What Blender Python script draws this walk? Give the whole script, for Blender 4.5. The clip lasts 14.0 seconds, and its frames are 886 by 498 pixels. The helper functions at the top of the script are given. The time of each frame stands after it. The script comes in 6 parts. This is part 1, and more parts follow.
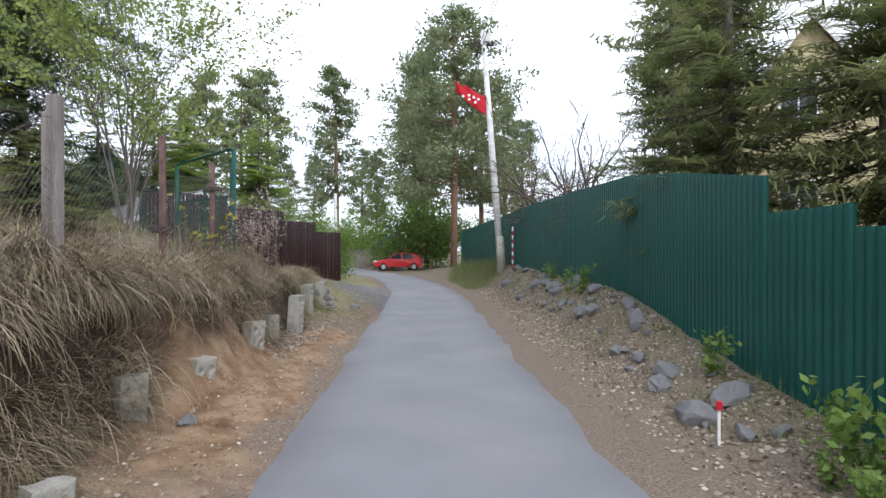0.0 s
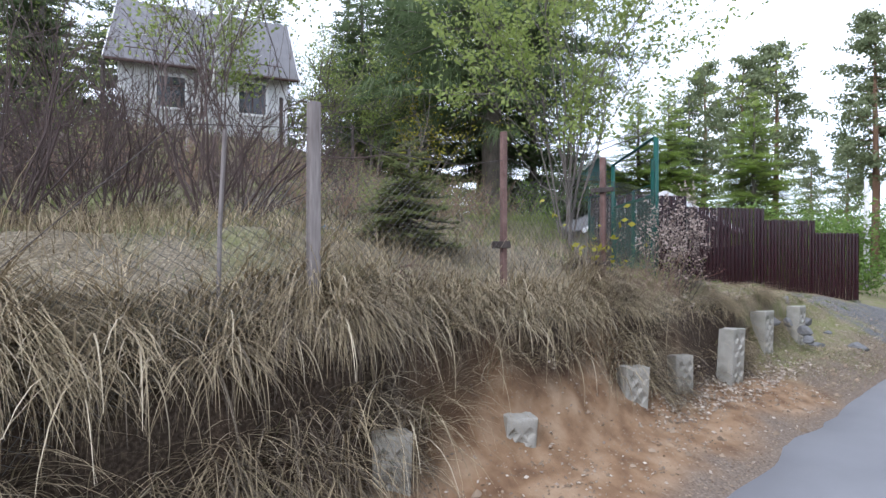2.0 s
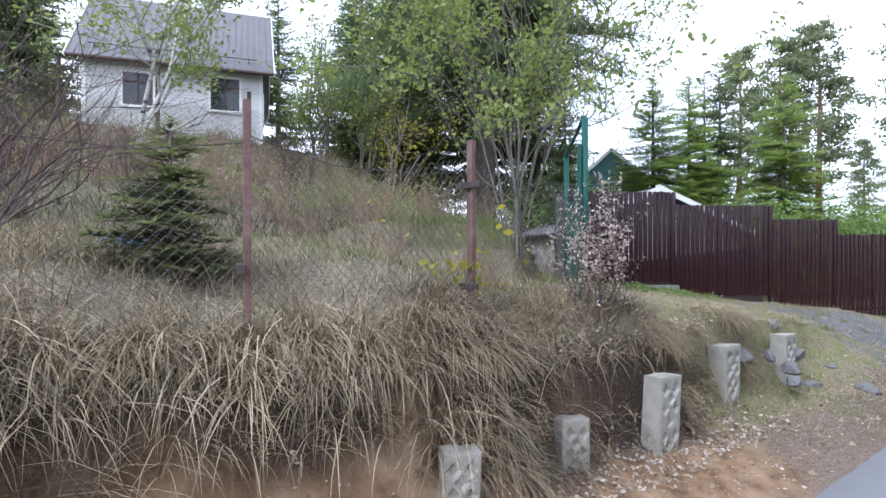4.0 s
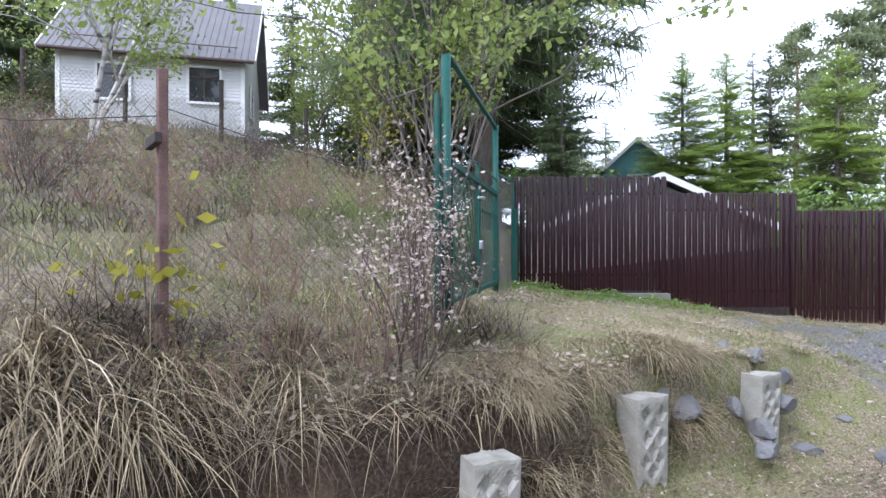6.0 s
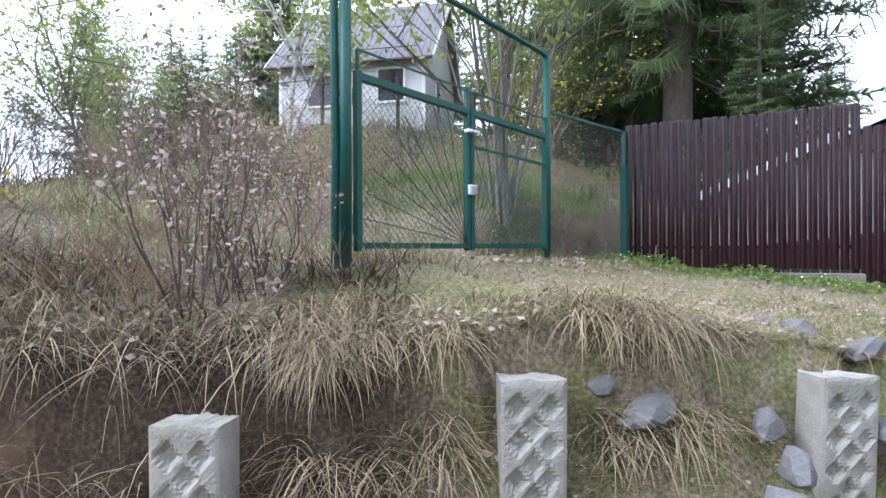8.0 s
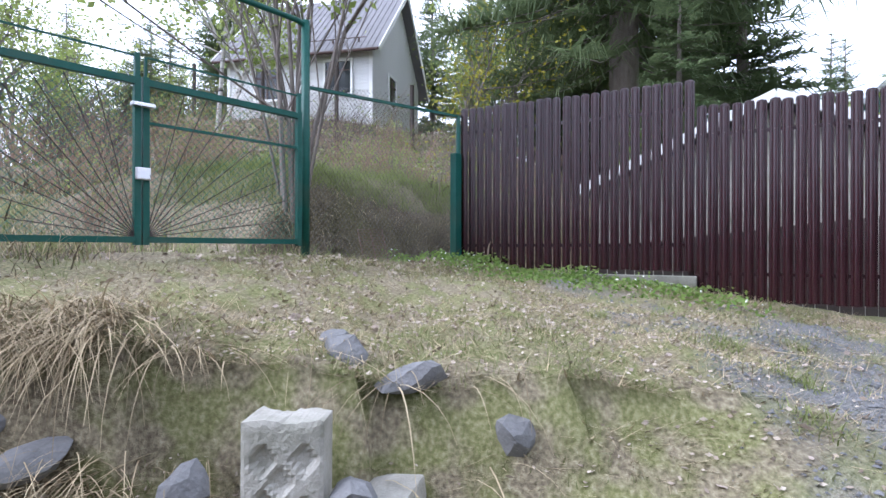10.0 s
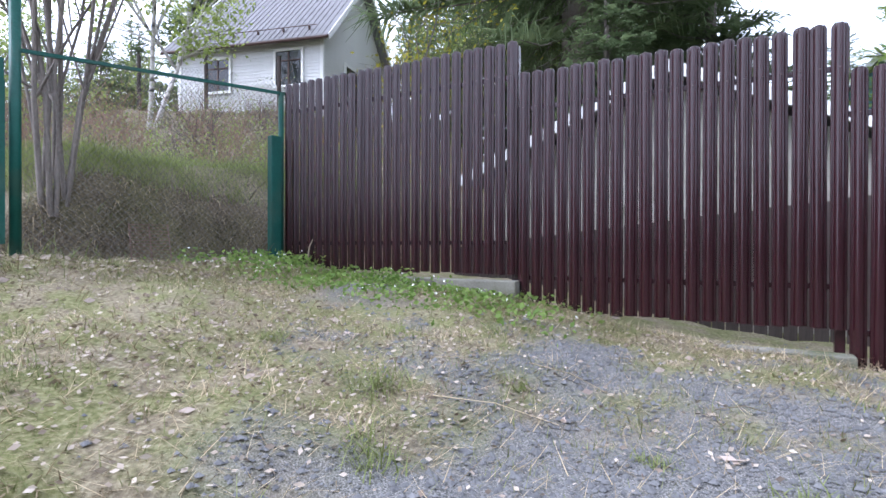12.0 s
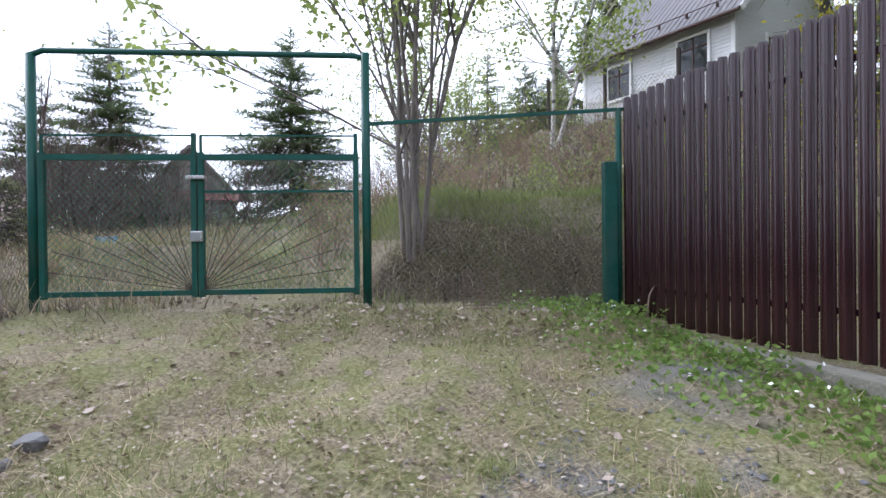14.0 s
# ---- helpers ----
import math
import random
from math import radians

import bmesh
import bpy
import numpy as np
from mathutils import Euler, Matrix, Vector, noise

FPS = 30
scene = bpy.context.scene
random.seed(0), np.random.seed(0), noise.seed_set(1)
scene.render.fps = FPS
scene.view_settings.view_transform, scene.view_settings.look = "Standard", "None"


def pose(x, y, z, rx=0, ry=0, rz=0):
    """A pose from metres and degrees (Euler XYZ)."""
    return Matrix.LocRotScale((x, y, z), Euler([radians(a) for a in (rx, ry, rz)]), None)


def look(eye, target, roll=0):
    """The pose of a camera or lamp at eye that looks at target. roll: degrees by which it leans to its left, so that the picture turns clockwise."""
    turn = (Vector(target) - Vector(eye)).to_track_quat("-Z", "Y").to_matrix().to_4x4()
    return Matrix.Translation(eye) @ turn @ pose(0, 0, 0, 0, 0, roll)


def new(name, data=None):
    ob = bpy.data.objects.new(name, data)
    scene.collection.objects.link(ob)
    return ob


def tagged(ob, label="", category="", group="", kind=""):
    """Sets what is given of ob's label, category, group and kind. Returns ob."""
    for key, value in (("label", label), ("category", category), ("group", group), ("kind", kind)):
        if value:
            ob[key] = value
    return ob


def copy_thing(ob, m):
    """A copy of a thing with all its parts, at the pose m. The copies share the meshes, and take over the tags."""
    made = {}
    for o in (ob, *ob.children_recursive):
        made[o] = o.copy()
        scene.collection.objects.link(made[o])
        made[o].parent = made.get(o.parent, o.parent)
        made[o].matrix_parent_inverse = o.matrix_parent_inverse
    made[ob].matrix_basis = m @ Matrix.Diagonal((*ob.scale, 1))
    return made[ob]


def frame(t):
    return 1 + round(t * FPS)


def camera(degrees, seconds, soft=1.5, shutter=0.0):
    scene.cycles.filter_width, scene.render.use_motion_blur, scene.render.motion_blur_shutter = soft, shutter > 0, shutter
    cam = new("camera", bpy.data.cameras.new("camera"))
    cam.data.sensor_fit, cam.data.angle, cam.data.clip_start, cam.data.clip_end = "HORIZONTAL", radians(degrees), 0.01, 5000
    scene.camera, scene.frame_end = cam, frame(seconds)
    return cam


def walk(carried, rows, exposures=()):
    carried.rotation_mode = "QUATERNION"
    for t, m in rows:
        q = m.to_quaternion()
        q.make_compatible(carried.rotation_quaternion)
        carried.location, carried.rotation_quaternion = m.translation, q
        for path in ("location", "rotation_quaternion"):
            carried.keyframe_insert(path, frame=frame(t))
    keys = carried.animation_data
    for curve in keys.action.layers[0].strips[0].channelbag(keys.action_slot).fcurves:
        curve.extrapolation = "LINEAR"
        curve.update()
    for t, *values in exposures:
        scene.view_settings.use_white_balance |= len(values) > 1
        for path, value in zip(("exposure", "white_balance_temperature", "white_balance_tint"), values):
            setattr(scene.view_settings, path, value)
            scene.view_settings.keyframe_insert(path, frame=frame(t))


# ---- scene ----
cam = camera(79.02, 14.0)
PATH = [
    (0, pose(0.000, 0.000, 1.750, 90.13, 0.10, -0.00)),
    (0.5, pose(0.189, 0.608, 1.786, 90.07, -0.31, 11.95)),
    (1, pose(0.289, 1.270, 1.831, 89.98, -0.10, 25.23)),
    (1.5, pose(0.379, 1.931, 1.839, 90.18, -0.14, 39.90)),
    (2, pose(0.433, 2.578, 1.946, 90.12, -0.12, 51.27)),
    (2.5, pose(0.464, 3.231, 2.026, 90.00, 0.02, 53.85)),
    (3, pose(0.423, 3.938, 2.081, 89.87, 0.05, 54.49)),
    (3.5, pose(0.366, 4.644, 2.096, 90.04, 0.08, 55.10)),
    (4, pose(0.324, 5.400, 2.129, 89.98, 0.11, 55.48)),
    (6.5, pose(-0.237, 9.046, 2.082, 90.04, 0.05, 66.05)),
    (7, pose(-0.279, 9.746, 1.958, 89.74, 0.17, 78.24)),
    (7.5, pose(-0.447, 10.416, 1.670, 90.13, -0.05, 85.97)),
    (8, pose(-0.393, 10.994, 1.633, 90.02, 0.28, 86.44)),
    (8.5, pose(-0.545, 11.630, 1.581, 90.19, 0.43, 86.51)),
    (11, pose(-1.400, 14.880, 1.602, 89.73, -0.29, 89.50)),
    (11.5, pose(-1.681, 15.411, 1.597, 89.73, -0.17, 89.85)),
    (12, pose(-1.959, 15.820, 1.607, 89.72, -0.09, 89.60)),
    (12.5, pose(-2.206, 16.000, 1.662, 89.83, 0.09, 93.02)),
    (13, pose(-2.589, 16.100, 1.731, 89.60, 0.11, 107.01)),
    (13.5, pose(-2.802, 16.208, 1.792, 89.69, 0.46, 121.52)),
    (14, pose(-3.127, 16.280, 2.053, 89.56, 0.63, 132.93)),
]
walk(cam, PATH, [(0, 0.06, 5950, 13), (1, -0.02, 5850, 13), (2, 0.25, 5600, 15), (4, 0.46, 5450, 16), (6.5, 0.68, 5500, 17), (8.5, 0.85, 5480, 17), (11, 0.82, 5420, 19), (12.5, 0.92, 5470, 19), (14, 0.48, 5680, 17)])

# ---- light ----
world = bpy.data.worlds.new("sky")
scene.world = world
world.use_nodes = True
wn = world.node_tree.nodes
wl = world.node_tree.links
wn.clear()
sky = wn.new("ShaderNodeTexSky")
sky.sky_type = "NISHITA"
sky.sun_disc = False
SUN_ELEV, SUN_AZ = 42.0, 165.0
sky.sun_elevation = radians(SUN_ELEV)
sky.sun_rotation = radians(SUN_AZ)
sky.air_density, sky.dust_density, sky.ozone_density = 1.0, 2.5, 1.0
coord = wn.new("ShaderNodeTexCoord")
cloud = wn.new("ShaderNodeTexNoise")
cloud.inputs["Scale"].default_value = 2.2
cloud.inputs["Detail"].default_value = 6
ramp = wn.new("ShaderNodeValToRGB")
ramp.color_ramp.elements[0].position, ramp.color_ramp.elements[0].color = 0.36, (0.62, 0.62, 0.62, 1)
ramp.color_ramp.elements[1].position, ramp.color_ramp.elements[1].color = 0.58, (1, 1, 1, 1)
mix = wn.new("ShaderNodeMix")
mix.data_type = "RGBA"
mix.inputs["B"].default_value = (11.0, 11.3, 11.8, 1)
back = wn.new("ShaderNodeBackground")
back.inputs["Strength"].default_value = 0.15
wout = wn.new("ShaderNodeOutputWorld")
wl.new(coord.outputs["Generated"], cloud.inputs["Vector"])
wl.new(cloud.outputs["Fac"], ramp.inputs["Fac"])
wl.new(ramp.outputs["Color"], mix.inputs["Factor"])
wl.new(sky.outputs["Color"], mix.inputs["A"])
wl.new(mix.outputs["Result"], back.inputs["Color"])
wl.new(back.outputs["Background"], wout.inputs["Surface"])

sun = new("sun", bpy.data.lights.new("sun", "SUN"))
sun.data.energy, sun.data.angle, sun.data.color = 2.0, radians(18), (1.0, 0.975, 0.94)
az = radians(SUN_AZ)
sd = Vector((math.sin(az) * math.cos(radians(SUN_ELEV)), math.cos(az) * math.cos(radians(SUN_ELEV)), math.sin(radians(SUN_ELEV))))
sun.matrix_world = look(sd * 60, (0, 0, 0))


# ---- materials ----
def material(name, c1, c2, rough=0.8, scale=6.0, fine=60.0, bump=0.3, metal=0.0, island=0.0, objrand=0.0, dirt=None, spec=0.3, stretch=(1, 1, 1), translucent=0.0):
    """Two colours mixed by coarse and fine noise, with bump; island and objrand vary single pieces."""
    m = bpy.data.materials.new(name)
    m.use_nodes = True
    n, l = m.node_tree.nodes, m.node_tree.links
    b = n["Principled BSDF"]
    b.inputs["Metallic"].default_value = metal
    b.inputs["Specular IOR Level"].default_value = spec
    tc = n.new("ShaderNodeTexCoord")
    mp = n.new("ShaderNodeMapping")
    mp.inputs["Scale"].default_value = stretch
    l.new(tc.outputs["Object"], mp.inputs["Vector"])
    na = n.new("ShaderNodeTexNoise")
    na.inputs["Scale"].default_value, na.inputs["Detail"].default_value = scale, 5
    nb = n.new("ShaderNodeTexNoise")
    nb.inputs["Scale"].default_value, nb.inputs["Detail"].default_value = fine, 3
    l.new(mp.outputs["Vector"], na.inputs["Vector"])
    l.new(mp.outputs["Vector"], nb.inputs["Vector"])
    add = n.new("ShaderNodeMath")
    add.operation = "MULTIPLY_ADD"
    l.new(nb.outputs["Fac"], add.inputs[0])
    add.inputs[1].default_value = 0.6
    l.new(na.outputs["Fac"], add.inputs[2])
    fac = n.new("ShaderNodeMapRange")
    fac.inputs["From Min"].default_value, fac.inputs["From Max"].default_value = 0.5, 1.1
    l.new(add.outputs[0], fac.inputs["Value"])
    last = fac.outputs[0]
    for amount, kind, sock in ((island, "ShaderNodeNewGeometry", "Random Per Island"), (objrand, "ShaderNodeObjectInfo", "Random")):
        if amount:
            g = n.new(kind)
            ma = n.new("ShaderNodeMix")
            ma.inputs[0].default_value = amount
            l.new(last, ma.inputs[2])
            l.new(g.outputs[sock], ma.inputs[3])
            last = ma.outputs[0]
    cm = n.new("ShaderNodeMix")
    cm.data_type = "RGBA"
    cm.inputs["A"].default_value, cm.inputs["B"].default_value = (*c1, 1), (*c2, 1)
    l.new(last, cm.inputs["Factor"])
    col = cm.outputs["Result"]
    if dirt:
        nd = n.new("ShaderNodeTexNoise")
        nd.inputs["Scale"].default_value, nd.inputs["Detail"].default_value = scale * 0.35, 8
        l.new(mp.outputs["Vector"], nd.inputs["Vector"])
        rd = n.new("ShaderNodeMapRange")
        rd.inputs["From Min"].default_value, rd.inputs["From Max"].default_value = 0.52, 0.68
        l.new(nd.outputs["Fac"], rd.inputs["Value"])
        cd = n.new("ShaderNodeMix")
        cd.data_type = "RGBA"
        l.new(rd.outputs[0], cd.inputs["Factor"])
        l.new(col, cd.inputs["A"])
        cd.inputs["B"].default_value = (*dirt, 1)
        col = cd.outputs["Result"]
    l.new(col, b.inputs["Base Color"])
    rr = n.new("ShaderNodeMapRange")
    rr.inputs["To Min"].default_value, rr.inputs["To Max"].default_value = max(0.05, rough - 0.1), min(1.0, rough + 0.1)
    l.new(na.outputs["Fac"], rr.inputs["Value"])
    l.new(rr.outputs[0], b.inputs["Roughness"])
    if bump:
        bp = n.new("ShaderNodeBump")
        bp.inputs["Strength"].default_value, bp.inputs["Distance"].default_value = bump, 0.02
        l.new(add.outputs[0], bp.inputs["Height"])
        l.new(bp.outputs["Normal"], b.inputs["Normal"])
    if translucent:
        tr = n.new("ShaderNodeBsdfTranslucent")
        l.new(col, tr.inputs["Color"])
        mx = n.new("ShaderNodeMixShader")
        mx.inputs[0].default_value = translucent
        l.new(b.outputs[0], mx.inputs[1])
        l.new(tr.outputs[0], mx.inputs[2])
        l.new(mx.outputs[0], n["Material Output"].inputs["Surface"])
    return m


M_ASPHALT = material("asphalt", (0.165, 0.165, 0.172), (0.225, 0.225, 0.230), 0.85, 0.9, 160, 0.25, dirt=(0.235, 0.228, 0.22))
M_CONCRETE = material("concrete", (0.26, 0.25, 0.21), (0.42, 0.40, 0.35), 0.9, 7, 90, 0.5, dirt=(0.2, 0.2, 0.15))
M_FOOTING = material("mossy_concrete", (0.13, 0.125, 0.10), (0.25, 0.24, 0.20), 0.95, 5, 60, 0.6, dirt=(0.09, 0.10, 0.05))
M_MAROON = material("maroon_paint", (0.0185, 0.0048, 0.0066), (0.030, 0.0074, 0.0102), 0.24, 3, 40, 0.03, objrand=0.4, spec=0.42)
M_GREENPAINT = material("green_paint", (0.004, 0.055, 0.042), (0.010, 0.085, 0.064), 0.5, 5, 50, 0.25, dirt=(0.03, 0.07, 0.05))
M_GREENSHEET = material("green_sheet", (0.002, 0.066, 0.052), (0.005, 0.092, 0.073), 0.40, 1.2, 30, 0.03, spec=0.5)
M_WIRE = material("wire", (0.10, 0.10, 0.09), (0.2, 0.19, 0.17), 0.6, 20, 100, 0, metal=0.4)
M_GREENWIRE = material("green_wire", (0.02, 0.10, 0.07), (0.05, 0.14, 0.1), 0.6, 20, 100, 0)
M_WOODGREY = material("weathered_wood", (0.13, 0.11, 0.10), (0.30, 0.27, 0.25), 0.9, 9, 70, 0.6, stretch=(1, 1, 0.12))
M_RUST = material("rusty_steel", (0.105, 0.060, 0.050), (0.21, 0.135, 0.115), 0.85, 10, 80, 0.4)
M_BARK = material("bark", (0.10, 0.085, 0.072), (0.23, 0.20, 0.175), 0.95, 8, 60, 0.9, stretch=(1, 1, 0.3))
M_PINEBARK = material("pine_bark", (0.16, 0.09, 0.06), (0.28, 0.17, 0.11), 0.95, 5, 40, 0.9, stretch=(1, 1, 0.3))
M_BIRCHBARK = material("birch_bark", (0.62, 0.60, 0.56), (0.40, 0.38, 0.35), 0.8, 7, 50, 0.4, stretch=(0.6, 0.6, 3), dirt=(0.05, 0.05, 0.05))
M_TWIG = material("dark_twig", (0.060, 0.042, 0.037), (0.14, 0.105, 0.092), 0.9, 8, 60, 0, island=0.5)
M_NEEDLE = material("spruce_needles", (0.075, 0.112, 0.050), (0.18, 0.225, 0.105), 0.7, 0.8, 20, 0, island=0.7, translucent=0.5)
M_NEEDLE2 = material("garden_needles", (0.105, 0.135, 0.050), (0.29, 0.31, 0.125), 0.7, 0.8, 20, 0, island=0.75, translucent=0.5)
M_PINE = material("pine_needles", (0.15, 0.19, 0.095), (0.29, 0.32, 0.17), 0.7, 0.5, 20, 0, island=0.6, translucent=0.45)
M_LARCH = material("larch_needles", (0.26, 0.37, 0.075), (0.42, 0.50, 0.15), 0.7, 0.6, 20, 0, island=0.6, translucent=0.5)
M_LEAF = material("young_leaves", (0.17, 0.24, 0.050), (0.36, 0.41, 0.13), 0.6, 1, 20, 0, island=0.7, translucent=0.5)
M_LEAFD = material("green_leaves", (0.10, 0.185, 0.035), (0.26, 0.36, 0.09), 0.55, 1, 20, 0, island=0.7, translucent=0.45)
M_LEAFY = material("yellow_leaves", (0.26, 0.25, 0.02), (0.40, 0.36, 0.05), 0.6, 1, 20, 0, island=0.6, translucent=0.35)
M_BLOSSOM = material("catkins", (0.30, 0.24, 0.20), (0.47, 0.39, 0.33), 0.8, 5, 50, 0, island=0.6)
M_DRY = material("dry_grass", (0.105, 0.078, 0.043), (0.56, 0.46, 0.29), 0.85, 1.2, 30, 0, island=0.8, translucent=0.2)
M_DRYDARK = material("old_grass", (0.060, 0.048, 0.034), (0.20, 0.162, 0.115), 0.9, 1.2, 30, 0, island=0.7)
M_GRASS = material("fresh_grass", (0.11, 0.14, 0.040), (0.25, 0.265, 0.115), 0.7, 1.2, 30, 0, island=0.6, translucent=0.25)
M_STRAW = material("pale_straw", (0.34, 0.28, 0.18), (0.66, 0.57, 0.41), 0.8, 6, 60, 0, island=0.7, translucent=0.15)
M_CLOD = material("earth_crumbs", (0.10, 0.068, 0.042), (0.34, 0.26, 0.18), 0.9, 6, 60, 0, island=0.8)
M_LUSH = material("lush_grass", (0.12, 0.16, 0.042), (0.28, 0.31, 0.115), 0.7, 1.2, 30, 0, island=0.6, translucent=0.35)
M_STONE = material("grey_stone", (0.068, 0.068, 0.069), (0.20, 0.199, 0.197), 0.85, 6, 60, 0.6, island=0.5)
M_DEADLEAF = material("dead_leaves", (0.17, 0.125, 0.09), (0.55, 0.48, 0.39), 0.85, 5, 40, 0, island=0.8)
M_WHITE = material("white_paint", (0.74, 0.74, 0.72), (0.82, 0.82, 0.80), 0.6, 4, 60, 0.05)
M_SIDING = material("white_siding", (0.62, 0.62, 0.61), (0.72, 0.72, 0.71), 0.7, 2, 40, 0.1)
M_BRICKW = material("white_brick", (0.50, 0.50, 0.49), (0.66, 0.66, 0.64), 0.85, 5, 60, 0.3, objrand=0.5)
M_ROOF = material("grey_roof", (0.13, 0.125, 0.128), (0.18, 0.175, 0.175), 0.6, 2, 40, 0.1)
M_BROWNTRIM = material("brown_trim", (0.06, 0.035, 0.03), (0.09, 0.055, 0.045), 0.6, 5, 60, 0.1)
M_TEAL = material("teal_boards", (0.10, 0.24, 0.25), (0.16, 0.31, 0.31), 0.8, 3, 50, 0.2)
M_RED = material("red_paint", (0.50, 0.012, 0.018), (0.56, 0.02, 0.025), 0.3, 2, 40, 0, spec=0.6)
M_FLAG = material("red_cloth", (0.55, 0.02, 0.035), (0.66, 0.035, 0.05), 0.8, 8, 80, 0.1, translucent=0.3)
M_BLACK = material("black_rubber", (0.015, 0.015, 0.016), (0.03, 0.03, 0.03), 0.7, 10, 90, 0)
M_CHROME = material("bright_metal", (0.55, 0.55, 0.56), (0.65, 0.65, 0.66), 0.3, 10, 90, 0, metal=0.8)
M_YELLOW = material("yellow_boards", (0.42, 0.36, 0.20), (0.52, 0.45, 0.27), 0.8, 3, 50, 0.2)
M_BLUE = material("blue_plastic", (0.02, 0.20, 0.42), (0.03, 0.26, 0.50), 0.5, 6, 60, 0)
M_REDROOF = material("red_brown_roof", (0.14, 0.05, 0.045), (0.20, 0.08, 0.07), 0.7, 3, 40, 0.2)
M_DARKWOOD = material("dark_wood", (0.04, 0.032, 0.03), (0.085, 0.07, 0.06), 0.85, 6, 60, 0.4, stretch=(1, 1, 0.2))
M_POLE = material("whitewashed_pole", (0.55, 0.54, 0.52), (0.70, 0.69, 0.67), 0.85, 5, 60, 0.3, dirt=(0.42, 0.41, 0.38))
M_FLOWER = material("white_petals", (0.75, 0.76, 0.72), (0.85, 0.85, 0.82), 0.7, 8, 80, 0)
mb = M_MAROON.node_tree.nodes["Principled BSDF"]
mb.inputs["Coat Weight"].default_value, mb.inputs["Coat Roughness"].default_value = 0.32, 0.12
M_GLASS = bpy.data.materials.new("window_glass")
M_GLASS.use_nodes = True
gb = M_GLASS.node_tree.nodes["Principled BSDF"]
gb.inputs["Base Color"].default_value = (0.02, 0.024, 0.028, 1)
gb.inputs["Roughness"].default_value = 0.06
gb.inputs["Specular IOR Level"].default_value = 0.6


# ---- helpers of this scene ----
def part(name, bm, mat, parent=None, label="", smooth=False):
    """One mesh object made from a bmesh, under a thing or a part."""
    me = bpy.data.meshes.new(name)
    bm.to_mesh(me)
    bm.free()
    if smooth:
        for p in me.polygons:
            p.use_smooth = True
    me.materials.append(mat)
    ob = new(name, me)
    ob.parent = parent
    if label:
        tagged(ob, label)
    return ob


def share(name, me, parent, m):
    """An object of its own on a mesh that alike pieces share."""
    ob = new(name, me)
    ob.parent = parent
    ob.matrix_basis = m
    return ob


def mesh_of(bm, name, mat):
    me = bpy.data.meshes.new(name)
    bm.to_mesh(me)
    bm.free()
    me.materials.append(mat)
    return me


def thing(name, label, category, at=(0, 0, 0), rz=0.0, group="", kind=""):
    e = new(name)
    e.matrix_basis = pose(*at, 0, 0, rz)
    return tagged(e, label, category, group, kind)


def box(bm, sx, sy, sz, x=0, y=0, z=0, rz=0.0, bevel=0.0, rx=0.0, ry=0.0):
    r = bmesh.ops.create_cube(bm, size=1.0, matrix=pose(x, y, z, rx, ry, rz) @ Matrix.Diagonal((sx, sy, sz, 1)))
    if bevel:
        es = list({e for v in r["verts"] for e in v.link_edges})
        bmesh.ops.bevel(bm, geom=es, offset=bevel, segments=2, affect="EDGES", profile=0.6)


def tube(bm, pts, radii, sides=6, cap=True):
    """A tube along points."""
    rings = []
    pts = [Vector(p) for p in pts]
    for i, p in enumerate(pts):
        d = (pts[min(i + 1, len(pts) - 1)] - pts[max(i - 1, 0)]).normalized()
        a = d.orthogonal().normalized() if i == 0 else (a - d * a.dot(d)).normalized()
        b = d.cross(a)
        r = radii[i] if hasattr(radii, "__len__") else radii
        rings.append([bm.verts.new(p + (a * math.cos(2 * math.pi * k / sides) + b * math.sin(2 * math.pi * k / sides)) * r) for k in range(sides)])
    for q, w in zip(rings, rings[1:]):
        for k in range(sides):
            bm.faces.new((q[k], q[(k + 1) % sides], w[(k + 1) % sides], w[k]))
    if cap:
        bm.faces.new(rings[0][::-1])
        bm.faces.new(rings[-1])


def soup(name, verts, faces, mat, parent=None, smooth=False):
    """A mesh object from arrays of points and of equal-sided faces."""
    verts, faces = np.asarray(verts, np.float32), np.asarray(faces, np.int32)
    me = bpy.data.meshes.new(name)
    k = faces.shape[1]
    me.vertices.add(len(verts))
    me.vertices.foreach_set("co", verts.ravel())
    me.loops.add(faces.size)
    me.loops.foreach_set("vertex_index", faces.ravel())
    me.polygons.add(len(faces))
    me.polygons.foreach_set("loop_start", np.arange(0, faces.size, k, dtype=np.int32))
    me.polygons.foreach_set("loop_total", np.full(len(faces), k, np.int32))
    me.update(calc_edges=True)
    if smooth:
        me.polygons.foreach_set("use_smooth", np.ones(len(faces), bool))
    me.materials.append(mat)
    ob = new(name, me)
    ob.parent = parent
    return ob


